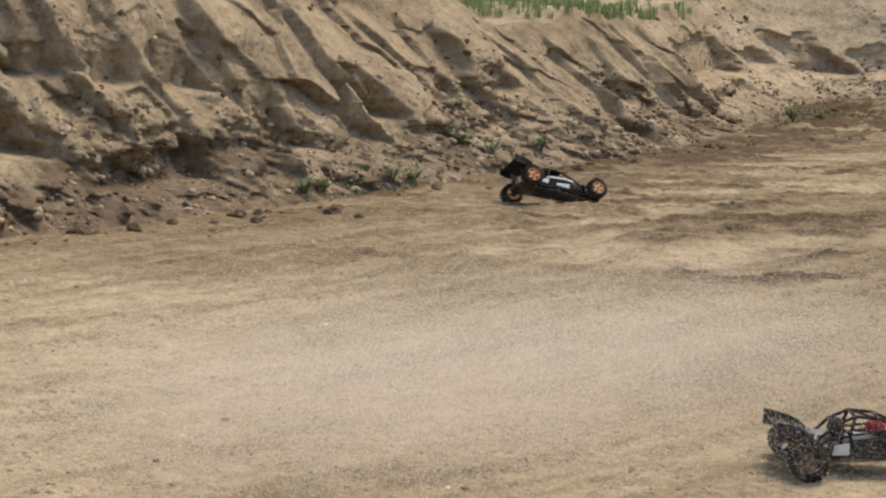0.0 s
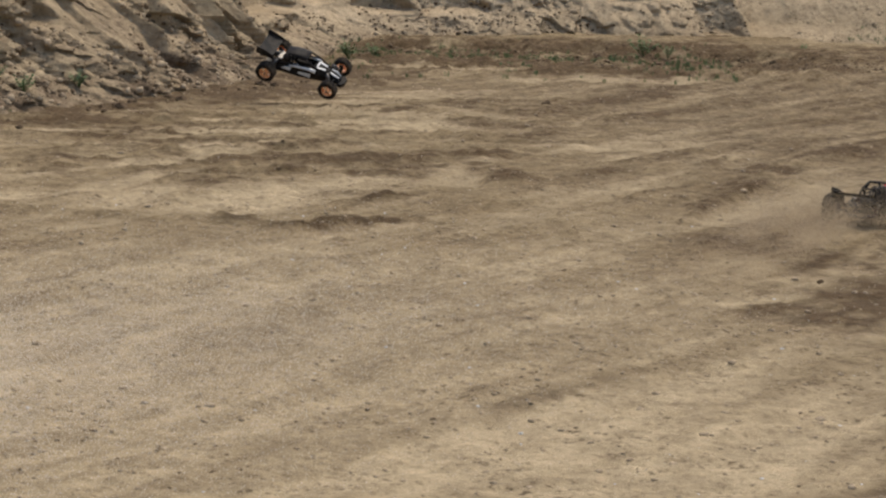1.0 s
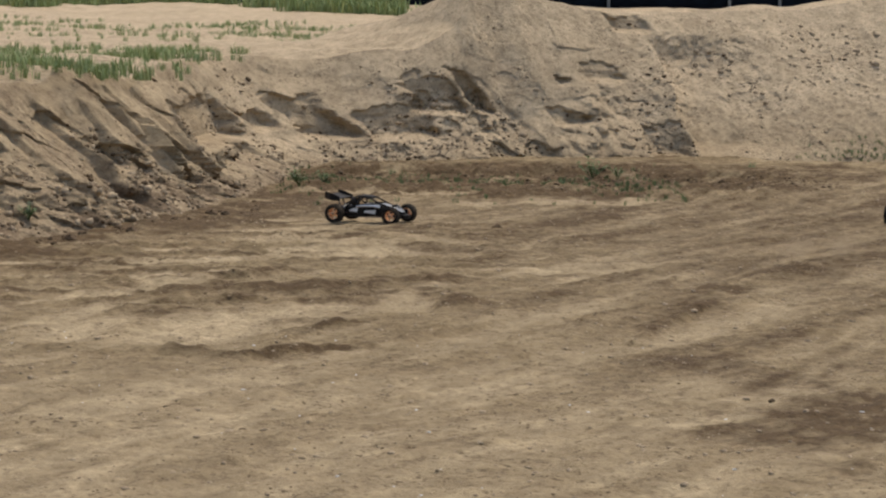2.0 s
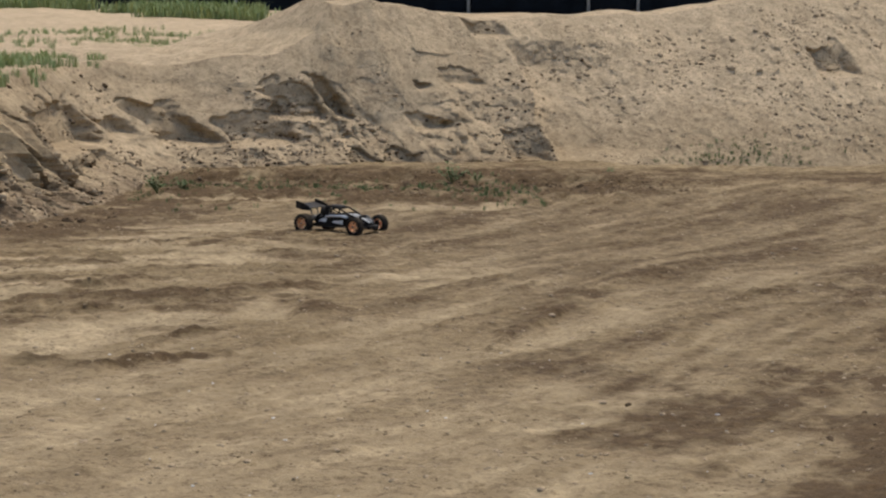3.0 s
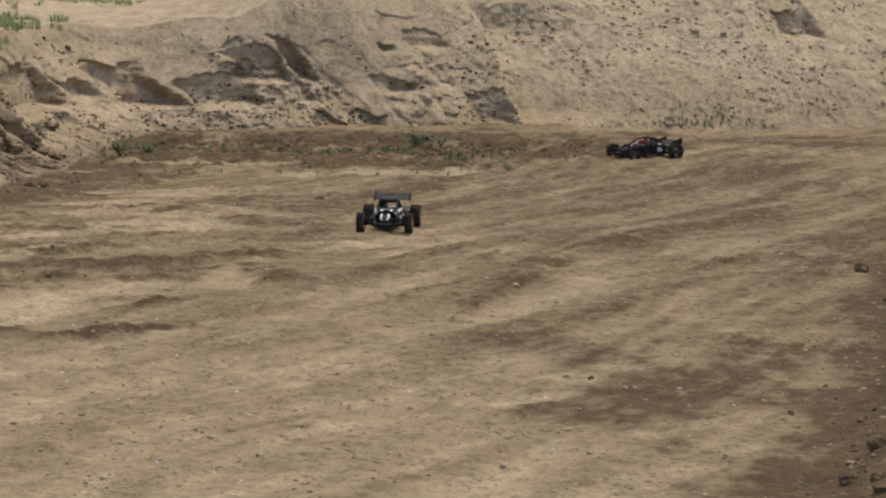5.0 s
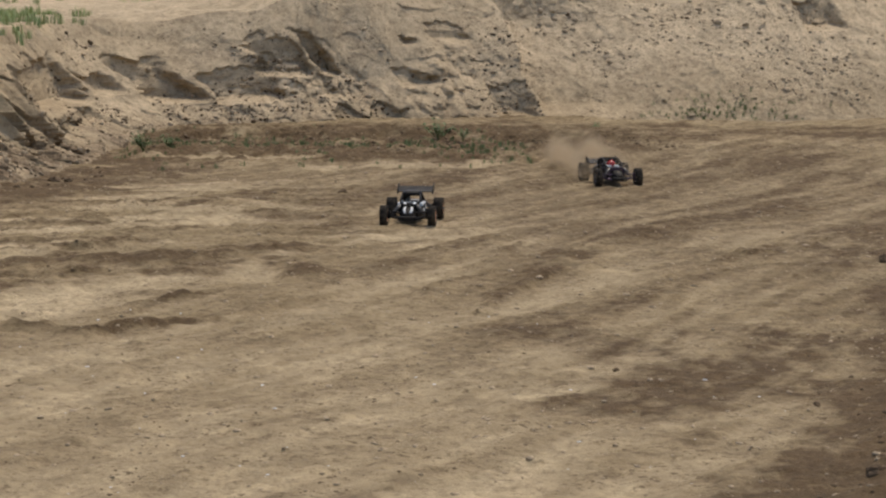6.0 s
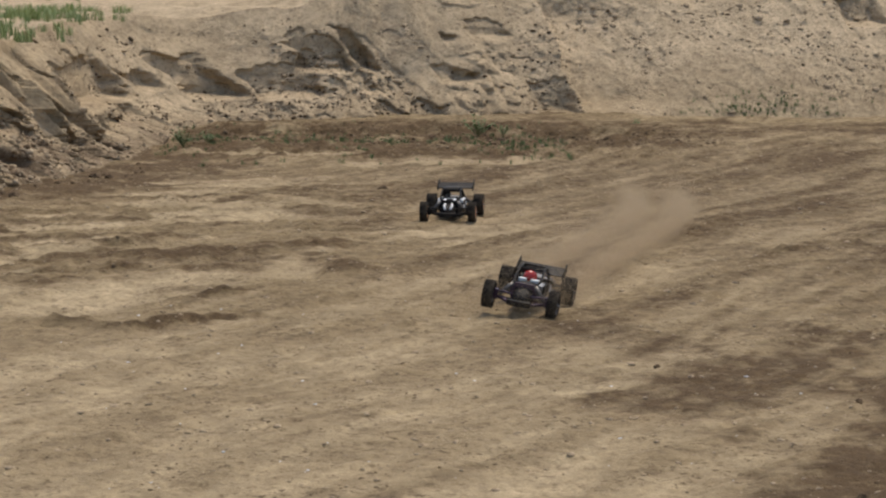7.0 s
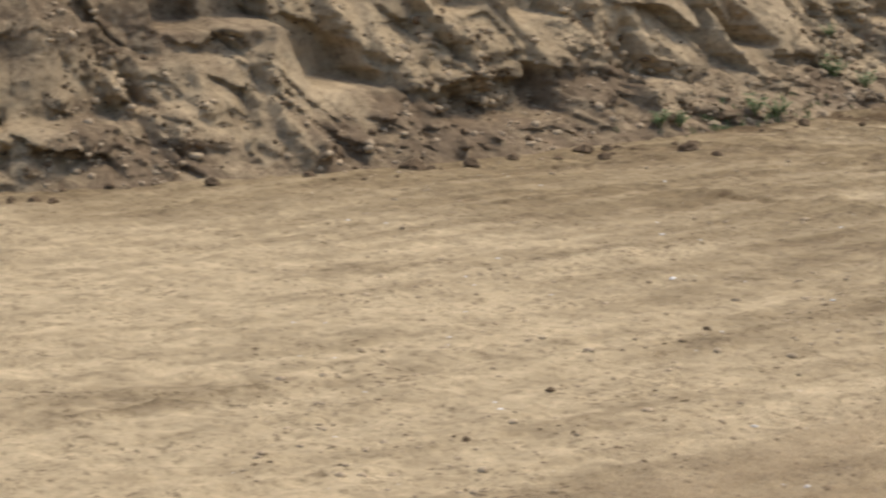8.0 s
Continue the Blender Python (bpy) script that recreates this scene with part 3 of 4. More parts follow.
long_wall = 1 - smooth(23.0, 26.0, S)
wet_face = np.maximum(wet_face, long_wall * 1.05 * (1 - smooth(0.12, 0.60, Z0 + 0.28 * fbm(S * 1.1, Z0 * 1.6, 159, 4))) * (0.75 + 0.5 * fbm(S * 3, Z0 * 4, 161, 3)))
wet_face = np.maximum(wet_face, 0.45 * strata * SCARP * smooth(0.0, 0.5, fbm(S * 0.8, Z0 * 2, 153, 3)))
wet_face = np.maximum(wet_face, (0.50 - 0.30 * smooth(23.0, 26.0, S)) * smooth(0.1, 0.6, fbm(S * 1.2, Z0 * 3.0, 151, 4)) * SCARP)
wet_face = np.maximum(wet_face, 0.75 * smooth(6.0, 7.5, S) * (1 - smooth(10.5, 11.8, S)) * smooth(0.45, 0.95, Z0 + 0.2 * fbm(S, Z0 * 2, 157, 3)))
bank_damp = np.hstack([wet_face, 0 * bx])
# Pale dry sand; on the far scarps the colour is lightened to offset shade.
bank_pale_lift = np.hstack([0 * fx + 0.30 * (1 - SCARP) * smooth(0.1, 0.5, h0) + 0.22 * SCARP * smooth(24.5, 26.0, S) * smooth(0.05, 0.3, h0), 0.22 + 0 * bx])
bank = sheet("sand_bank", BX, BY, BZ, SAND, damp=bank_damp, pale=bank_pale_lift)
tagged(bank, "eroded sandy bank with slumped spurs and steep scarps", "bank", kind="structure")


# ---- helpers for things in parts ----
def part(name, bm, material, parent, label="", m=None):
    """Links a bmesh as one mesh object under a thing or a part."""
    me = bpy.data.meshes.new(name)
    bm.to_mesh(me)
    bm.free()
    me.materials.append(material)
    ob = new(name, me)
    ob.parent = parent
    if m is not None:
        ob.matrix_basis = m
    return tagged(ob, label)


def shared(name, me, parent, m):
    """One more object on a mesh that exists."""
    ob = new(name, me)
    ob.parent, ob.matrix_basis = parent, m
    return ob


def block(bm, centre, size, bevel=0.0, turn=None):
    made = bmesh.ops.create_cube(bm, size=1.0)["verts"]
    m = Matrix.Translation(centre) @ (turn or Matrix()) @ Matrix.Diagonal((*size, 1))
    bmesh.ops.transform(bm, matrix=m, verts=made)
    if bevel:
        edges = list({e for v in made for e in v.link_edges})
        bmesh.ops.bevel(bm, geom=edges, offset=bevel, segments=2, affect="EDGES", profile=0.6)


def tube(bm, points, radius, sides=8):
    """A round bar along the points, closed at its ends."""
    pts = [Vector(p) for p in points]
    rings = []
    for k, p in enumerate(pts):
        d = (pts[min(k + 1, len(pts) - 1)] - pts[max(k - 1, 0)]).normalized()
        side = d.orthogonal().normalized() if k == 0 else (rings_side - d * rings_side.dot(d)).normalized()
        rings_side = side
        up = d.cross(side)
        rings.append([bm.verts.new(p + radius * (math.cos(a) * side + math.sin(a) * up)) for a in (2 * math.pi * i / sides for i in range(sides))])
    for a, b in zip(rings, rings[1:]):
        for i in range(sides):
            f = bm.faces.new((a[i], a[(i + 1) % sides], b[(i + 1) % sides], b[i]))
            f.smooth = True
    bm.faces.new(rings[0][::-1])
    bm.faces.new(rings[-1])


def lathe(bm, profile, sides=32):
    """Turns (radius, y) points round the y axis; a closed ring where the profile is closed."""
    rings = [[bm.verts.new((r * math.cos(a), y, r * math.sin(a))) for a in (2 * math.pi * i / sides for i in range(sides))] for r, y in profile]
    for a, b in zip(rings, rings[1:]):
        for i in range(sides):
            f = bm.faces.new((a[i], a[(i + 1) % sides], b[(i + 1) % sides], b[i]))
            f.smooth = True


def prism(bm, outline, lo, hi, axis="z", bevel=0.0):
    """A plate with the given outline between two heights along an axis."""
    def put(u, v, w):
        return {"z": (u, v, w), "y": (u, w, v), "x": (w, u, v)}[axis]
    a = [bm.verts.new(put(u, v, lo)) for u, v in outline]
    b = [bm.verts.new(put(u, v, hi)) for u, v in outline]
    n = len(outline)
    faces = [bm.faces.new(a), bm.faces.new(b)] + [bm.faces.new((a[i], a[(i + 1) % n], b[(i + 1) % n], b[i])) for i in range(n)]
    bmesh.ops.recalc_face_normals(bm, faces=faces)
    if bevel:
        bmesh.ops.bevel(bm, geom=list({e for f in faces for e in f.edges}), offset=bevel, segments=2, affect="EDGES", profile=0.6)


def loft(bm, sections):
    """A closed shell through cross sections, each a ring of as many points."""
    rings = [[bm.verts.new(p) for p in ring] for ring in sections]
    n = len(rings[0])
    for a, b in zip(rings, rings[1:]):
        for i in range(n):
            bm.faces.new((a[i], a[(i + 1) % n], b[(i + 1) % n], b[i])).smooth = True
    bm.faces.new(rings[0])
    bm.faces.new(rings[-1])
    bmesh.ops.recalc_face_normals(bm, faces=bm.faces[:])


def coil(bm, a, b, radius, turns, wire):
    a, b = Vector(a), Vector(b)
    d = (b - a).normalized()
    side = d.orthogonal().normalized()
    up = d.cross(side)
    n = turns * 10
    tube(bm, [a + (b - a) * (k / n) + radius * (math.cos(2 * math.pi * k / 10) * side + math.sin(2 * math.pi * k / 10) * up) for k in range(n + 1)], wire, 5)


# ---- the two large-scale model buggies ----
# Nose towards +x, left side towards +y, origin on the ground below the middle of the wheelbase.
AXLE, TRACK = 0.285, 0.192


def wheel(parent, x, y, radius, width, rim_material, rim_label):
    """A knobbly tyre on a dished rim; its axle lies along y."""
    side = 1 if y > 0 else -1
    hub = new("wheel")
    hub.parent = parent
    hub.matrix_basis = pose(x, y, radius)
    bm = bmesh.new()
    w, r = width / 2, radius * 0.93
    lathe(bm, [(r * 0.62, -w * 0.86), (r * 0.80, -w * 1.0), (r * 0.95, -w * 0.9), (r, -w * 0.55), (r, w * 0.55), (r * 0.95, w * 0.9),
               (r * 0.80, w * 1.0), (r * 0.62, w * 0.86), (r * 0.60, 0), (r * 0.62, -w * 0.86)], 36)
    rows = 5
    for k in range(18):
        for j in range(rows):
            a = 2 * math.pi * (k + 0.5 * (j % 2)) / 18
            yy = w * (j - (rows - 1) / 2) / ((rows - 1) / 2) * 0.78
            block(bm, (0, 0, 0), (radius * 0.06, width * 0.18, radius * 0.21), 0,
                  pose(0, yy, 0) @ pose(0, 0, 0, 0, math.degrees(a), 0) @ pose(r * 1.02, 0, 0))
    part("tyre", bm, RUBBER, hub, "knobbly black rubber tyre grey with dust")
    bm = bmesh.new()
    lathe(bm, [(r * 0.63, -w * 0.84), (r * 0.66, -w * 0.9), (r * 0.60, -w * 0.8), (r * 0.56, 0), (r * 0.60, w * 0.8), (r * 0.66, w * 0.9), (r * 0.63, w * 0.84)], 32)
    face_y = side * w * 0.55
    for k in range(5):
        a = 72 * k
        block(bm, (0, 0, 0), (r * 0.50, width * 0.10, r * 0.24), r * 0.03, pose(0, face_y, 0, 0, a, 0) @ pose(r * 0.36, 0, 0))
    lathe(bm, [(0.001, face_y + side * 0.012), (r * 0.16, face_y + side * 0.012), (r * 0.22, face_y), (r * 0.22, -face_y * 0.2), (0.001, -face_y * 0.2)], 18)
    part("rim", bm, rim_material, hub, rim_label)
    bm = bmesh.new()
    lathe(bm, [(0.001, face_y + side * 0.024), (r * 0.09, face_y + side * 0.022), (r * 0.10, face_y + side * 0.008)], 6)
    part("wheel_nut", bm, STEEL, hub)
    return hub


def buggy(label, rim_material, rim_label, dressed):
    car = new("model_buggy")
    tagged(car, label, "model car", "model buggies in the pit")
    bm = bmesh.new()
    prism(bm, [(-0.36, -0.05), (-0.30, -0.085), (0.02, -0.085), (0.20, -0.05), (0.33, -0.035), (0.33, 0.035), (0.20, 0.05), (0.02, 0.085), (-0.30, 0.085), (-0.36, 0.05)],
          0.052, 0.060, "z", 0.0015)
    part("chassis_plate", bm, PLATE, car, "scratched dark chassis plate")
    for sy in (-1, 1):
        bm = bmesh.new()
        tube(bm, [(-0.30, sy * 0.088, 0.072), (0.0, sy * 0.092, 0.075), (0.16, sy * 0.062, 0.078), (0.33, sy * 0.04, 0.085)], 0.010)
        part("side_rail", bm, BLACK, car)
    # front bumper
    bm = bmesh.new()
    prism(bm, [(0.325, -0.045), (0.335, -0.070), (0.362, -0.072), (0.386, -0.035), (0.386, 0.035), (0.362, 0.072), (0.335, 0.070), (0.325, 0.045)], 0.052, 0.085, "z", 0.006)
    part("front_bumper", bm, BLACK, car, "black plastic front bumper")
    # hood and side panels
    bm = bmesh.new()
    def ring(x, w, lo, hi, crown):
        return [(x, -w, lo), (x, -w * 0.95, hi * 0.85 + lo * 0.15), (x, -w * 0.5, hi), (x, 0, hi + crown), (x, w * 0.5, hi), (x, w * 0.95, hi * 0.85 + lo * 0.15), (x, w, lo), (x, 0, lo)]
    loft(bm, [ring(0.345, 0.028, 0.075, 0.096, 0.002), ring(0.31, 0.042, 0.070, 0.118, 0.004), ring(0.22, 0.062, 0.068, 0.150, 0.006),
              ring(0.12, 0.078, 0.066, 0.165, 0.008), ring(0.09, 0.080, 0.066, 0.160, 0.006)])
    hood = part("hood", bm, BLACK, car, "black hood with white trim")
    for sy in (-1, 1):
        bm = bmesh.new()
        prism(bm, [(0.10, 0.075), (0.11, 0.150), (0.02, 0.155), (-0.10, 0.145), (-0.20, 0.110), (-0.20, 0.072)], sy * 0.090, sy * 0.100, "y", 0.003)
        part("side_panel", bm, BLACK, car)
    # roll cage
    bm = bmesh.new()
    for sy in (-1, 1):
        tube(bm, [(0.24, sy * 0.045, 0.135), (0.12, sy * 0.080, 0.185), (0.03, sy * 0.072, 0.228), (-0.07, sy * 0.070, 0.238), (-0.15, sy * 0.072, 0.205), (-0.25, sy * 0.066, 0.115)], 0.0075)
        tube(bm, [(-0.07, sy * 0.070, 0.238), (-0.09, sy * 0.090, 0.180), (-0.10, sy * 0.092, 0.080)], 0.0075)
        tube(bm, [(0.12, sy * 0.080, 0.185), (-0.09, sy * 0.092, 0.165), (-0.24, sy * 0.070, 0.115)], 0.0065)
        tube(bm, [(-0.09, sy * 0.092, 0.165), (-0.15, sy * 0.072, 0.205)], 0.006)
    for x, w, z in ((0.03, 0.072, 0.228), (-0.07, 0.070, 0.238), (-0.15, 0.072, 0.205), (0.24, 0.045, 0.135), (-0.25, 0.066, 0.115)):
        tube(bm, [(x, -w, z), (x, w, z)], 0.0065)
    tube(bm, [(0.03, -0.072, 0.228), (-0.07, 0.070, 0.238)], 0.005)
    part("roll_cage", bm, BLACK, car, "black tubular roll cage")
    # engine, tank, exhaust
    bm = bmesh.new()
    block(bm, (-0.19, -0.01, 0.115), (0.11, 0.10, 0.10), 0.012)
    for k in range(6):
        block(bm, (-0.19, 0.05, 0.085 + 0.014 * k), (0.075, 0.045, 0.006), 0.001)
    block(bm, (-0.14, -0.045, 0.175), (0.05, 0.045, 0.045), 0.010)
    engine = part("engine", bm, STEEL, car, "grey alloy engine block")
    bm = bmesh.new()
    tube(bm, [(-0.21, 0.06, 0.10), (-0.27, 0.085, 0.115), (-0.33, 0.06, 0.125), (-0.36, -0.02, 0.13)], 0.018, 10)
    tube(bm, [(-0.36, -0.02, 0.13), (-0.395, -0.05, 0.135)], 0.009)
    part("exhaust", bm, STEEL, car, "dull metal exhaust pipe")
    bm = bmesh.new()
    made = bmesh.ops.create_uvsphere(bm, u_segments=16, v_segments=10, radius=0.034)["verts"]
    bmesh.ops.transform(bm, matrix=Matrix.Translation((-0.15, -0.06, 0.195)) @ Matrix.Diagonal((1.1, 1, 1.2, 1)), verts=made)
    part("air_filter", bm, BLACK, car)
    bm = bmesh.new()
    block(bm, (-0.02, 0.045, 0.105), (0.13, 0.07, 0.075), 0.014)
    part("fuel_tank", bm, WHITE if dressed == "red" else BLACK, car)
    # suspension
    for sx, x in ((1, AXLE), (-1, -AXLE)):
        bm = bmesh.new()
        top = 0.172 if sx > 0 else 0.165
        prism(bm, [(-0.070, 0.07), (-0.085, top - 0.045), (-0.055, top), (0.055, top), (0.085, top - 0.045), (0.070, 0.07)], x - sx * 0.055, x - sx * 0.047, "x", 0.002)
        part("shock_tower", bm, BLACK if dressed != "red" else PURPLE, car)
        for sy in (-1, 1):
            bm = bmesh.new()
            end = (x, sy * (TRACK - 0.045), 0.078)
            tube(bm, [(x + 0.055, sy * 0.045, 0.062), end], 0.009)
            tube(bm, [(x - 0.055, sy * 0.045, 0.062), end], 0.009)
            tube(bm, [(x + 0.01, sy * 0.05, 0.110), (x, sy * (TRACK - 0.05), 0.112)], 0.0055)
            block(bm, (x, sy * (TRACK - 0.040), 0.092), (0.032, 0.026, 0.062), 0.006)
            tube(bm, [(x, sy * (TRACK - 0.045), 0.086), (x, sy * (TRACK + 0.015), 0.086)], 0.009)
            part("suspension_arm", bm, PURPLE if dressed == "red" else BLACK, car)
            bm = bmesh.new()
            a, b = Vector((x - sx * 0.055, sy * 0.068, 0.162 if sx > 0 else 0.155)), Vector((x - sx * 0.01, sy * 0.135, 0.082))
            tube(bm, [a, a.lerp(b, 0.55)], 0.0115, 10)
            tube(bm, [a.lerp(b, 0.5), b], 0.005, 8)
            coil(bm, a.lerp(b, 0.15), a.lerp(b, 0.92), 0.0165, 7, 0.0026)
            part("shock_absorber", bm, STEEL, car, "coil-over shock absorber")
    # rear wing with end plates on two stays
    bm = bmesh.new()
    prism(bm, [(-0.26, 0.172), (-0.295, 0.176), (-0.345, 0.188), (-0.395, 0.206), (-0.395, 0.211), (-0.345, 0.195), (-0.295, 0.183), (-0.26, 0.178)], -0.140, 0.140, "y", 0.001)
    raised = -0.008 if dressed == "red" else 0.045
    bmesh.ops.translate(bm, verts=bm.verts, vec=(0, 0, raised))
    wing = part("rear_wing", bm, BLACK, car, "black plastic rear wing")
    for sy in (-1, 1):
        bm = bmesh.new()
        prism(bm, [(-0.25, 0.156), (-0.26, 0.192), (-0.32, 0.218), (-0.405, 0.240), (-0.41, 0.176), (-0.335, 0.156)], sy * 0.140, sy * 0.146, "y", 0.0015)
        bmesh.ops.translate(bm, verts=bm.verts, vec=(0, 0, raised))
        part("end_plate", bm, BLACK, wing)
        bm = bmesh.new()
        tube(bm, [(-0.26, sy * 0.05, 0.10), (-0.29, sy * 0.05, 0.13), (-0.32, sy * 0.05, 0.184 + raised)], 0.006)
        part("wing_stay", bm, STEEL, wing)
    if dressed == "red":
        bm = bmesh.new()
        made = bmesh.ops.create_uvsphere(bm, u_segments=24, v_segments=16, radius=0.042)["verts"]
        bmesh.ops.transform(bm, matrix=Matrix.Translation((0.030, -0.005, 0.184)) @ Matrix.Diagonal((1.05, 1, 0.95, 1)), verts=made)
        for f in bm.faces:
            f.smooth = True
        part("dome_cap", bm, RED, car, "glossy red round cap in the cockpit")
        for centre, size in (((0.085, -0.040, 0.170), (0.045, 0.045, 0.020)), ((0.080, 0.035, 0.168), (0.055, 0.050, 0.020))):
            bm = bmesh.new()
            block(bm, centre, size, 0.004)
            part("white_tray", bm, WHITE, car, "white plastic tray")
        for sy in (-1, 1):
            bm = bmesh.new()
            prism(bm, [(-0.10, 0.085), (-0.10, 0.135), (-0.16, 0.125), (-0.17, 0.085)], sy * 0.1005, sy * 0.1035, "y")
            part("white_decal", bm, WHITE, car)
    else:
        bm = bmesh.new()
        loft(bm, [[(x, -w, z), (x, -w * 0.6, z + 0.008), (x, w * 0.6, z + 0.008), (x, w, z), (x, w * 0.9, z - 0.006), (x, -w * 0.9, z - 0.006)]
                  for x, w, z in ((0.035, 0.070, 0.234), (-0.02, 0.074, 0.244), (-0.09, 0.074, 0.246), (-0.17, 0.070, 0.226))])
        part("roof_panel", bm, BLACK, car, "matt black roof panel")
        for sy in (-1, 1):
            for shape in ([(0.085, 0.085), (0.09, 0.125), (-0.02, 0.115), (-0.03, 0.098)], [(-0.10, 0.10), (-0.09, 0.138), (-0.15, 0.130), (-0.185, 0.105)]):
                bm = bmesh.new()
                prism(bm, shape, sy * 0.1005, sy * 0.1035, "y")
                part("white_decal", bm, WHITE, car, "white side decal")
        bm = bmesh.new()
        for sy in (-1, 1):
            block(bm, (0.165, sy * 0.036, 0.1665), (0.075, 0.020, 0.004), 0.0015, pose(0, 0, 0, 0, 9, sy * -12))
        block(bm, (0.125, 0.0, 0.176), (0.016, 0.085, 0.004), 0.0015)
        part("hood_trim", bm, WHITE, hood, "white painted hood stripes")
        bm = bmesh.new()
        for sy in (-1, 1):
            loft(bm, [[(x, sy * w * 0.55, z + 0.003), (x, sy * w, z), (x, sy * w, z - 0.006), (x, sy * w * 0.55, z - 0.003)]
                      for x, w, z in ((0.328, 0.028, 0.112), (0.29, 0.040, 0.133), (0.245, 0.034, 0.150))])
        part("nose_panel", bm, WHITE, hood, "white nose strips")
        for sy in (-1, 1):
            bm = bmesh.new()
            loft(bm, [[(x, sy * 0.104, z - 0.016), (x, sy * 0.102, z), (x, sy * 0.078, z + 0.006), (x, sy * 0.076, z - 0.012)]
                      for x, z in ((0.125, 0.158), (0.06, 0.168), (-0.05, 0.166), (-0.11, 0.156))])
            part("shoulder_panel", bm, WHITE, car, "white shoulder panel beside the cockpit")
    wheels = [wheel(car, x, y, r, w, rim_material, rim_label)
              for x, y, r, w in ((AXLE, TRACK, 0.084, 0.062), (AXLE, -TRACK, 0.084, 0.062), (-AXLE, TRACK, 0.087, 0.082), (-AXLE, -TRACK, 0.087, 0.082))]
    return car, wheels


black_buggy, black_wheels = buggy("black model buggy with white decals and orange rims on the sand", ORANGE, "orange five-spoke rim", "black")
red_buggy, red_wheels = buggy("dark model buggy with a red cap and rear wing", DARK_RIM, "dark dusty rim", "red")


# ---- the screened fence far behind the bank ----
fence = tagged(new("fence"), "long dark screened fence on pale steel posts", "fence")
fence.matrix_basis = pose(0, 63, 1.85)
post_at = [-16.4, -13.2, -10.0, -8.85, -6.1, -4.9, -1.3, 1.4, 4.65, 6.0, 8.9, 12.1, 15.3]
bm = bmesh.new()
tube(bm, [(0, 0, -0.4), (0, 0, 2.3)], 0.045, 10)
bmesh.ops.create_uvsphere(bm, u_segments=10, v_segments=6, radius=0.055, matrix=Matrix.Translation((0, 0, 2.3)))
first_post = part("post", bm, POST, fence, m=pose(post_at[0], 0, 0))
for x in post_at[1:]:
    shared("post", first_post.data, fence, pose(x, 0, 0))
for a, b in zip(post_at, post_at[1:]):
    bm = bmesh.new()
    n, rows = 24, 10
    grid = [[bm.verts.new((a + (b - a) * i / n, 0.07 + 0.02 * math.sin(i * 1.7 + a) * math.sin(3.1 * k / rows), 0.02 + 2.15 * k / rows)) for k in range(rows + 1)] for i in range(n + 1)]
    for i in range(n):
        for k in range(rows):
            bm.faces.new((grid[i][k], grid[i + 1][k], grid[i + 1][k + 1], grid[i][k + 1])).smooth = True
    bmesh.ops.solidify(bm, geom=bm.faces[:], thickness=0.006)
    panel = part("screen_panel", bm, SCREEN, fence, "dark navy screen cloth")
    bm = bmesh.new()
    tube(bm, [(a, 0.03, 2.17), (b, 0.03, 2.17)], 0.02, 6)
    part("top_rail", bm, POST, panel)


# ---- loose earth, pebbles and plants ----
rng = np.random.default_rng(7)
ICO = np.array([(0, -0.53, 0.85), (0, 0.53, 0.85), (0, -0.53, -0.85), (0, 0.53, -0.85), (0.85, 0, 0.53), (-0.85, 0, 0.53), (0.85, 0, -0.53), (-0.85, 0, -0.53),
                (0.53, 0.85, 0), (-0.53, 0.85, 0), (0.53, -0.85, 0), (-0.53, -0.85, 0)])
ICO_FACES = np.array([(0, 4, 1), (0, 1, 5), (0, 5, 11), (0, 11, 10), (0, 10, 4), (1, 4, 8), (1, 8, 9), (1, 9, 5), (5, 9, 7), (5, 7, 11),
                      (11, 7, 2), (11, 2, 10), (10, 2, 6), (10, 6, 4), (4, 6, 8), (3, 9, 8), (3, 8, 6), (3, 6, 2), (3, 2, 7), (3, 7, 9)])


def triangles(name, verts, faces, mat, smooth_shade=False):
    me = bpy.data.meshes.new(name)
    me.vertices.add(len(verts))
    me.vertices.foreach_set("co", verts.astype(np.float32).ravel())
    me.loops.add(faces.size)
    me.loops.foreach_set("vertex_index", faces.astype(np.int32).ravel())
    me.polygons.add(len(faces))
    me.polygons.foreach_set("loop_start", np.arange(0, faces.size, faces.shape[1], dtype=np.int32))
    if smooth_shade:
        me.polygons.foreach_set("use_smooth", np.ones(len(faces), dtype=bool))
    me.update(calc_edges=True)
    me.materials.append(mat)
    return new(name, me)


def litter(name, centres, radii, mat, flat=0.5):
    """Many small uneven lumps in one mesh."""
    n = len(centres)
    shape = ICO[None] * rng.uniform(0.6, 1.25, (n, 12, 1)) * np.stack([rng.uniform(0.7, 1.4, n), rng.uniform(0.7, 1.4, n), rng.uniform(0.75, 1.25, n) * flat], -1)[:, None]
    a = rng.uniform(0, 2 * np.pi, n)[:, None]
    x, y = shape[..., 0] * np.cos(a) - shape[..., 1] * np.sin(a), shape[..., 0] * np.sin(a) + shape[..., 1] * np.cos(a)
    verts = np.stack([x, y, shape[..., 2]], -1) * radii[:, None, None] + centres[:, None]
    faces = (ICO_FACES[None] + 12 * np.arange(n)[:, None, None]).reshape(-1, 3)
    return triangles(name, verts.reshape(-1, 3), faces, mat)


def on_floor(x, y, sink=0.0):
    return np.stack([x, y, floor_height(x, y) + heap_height(x, y) - sink], -1)


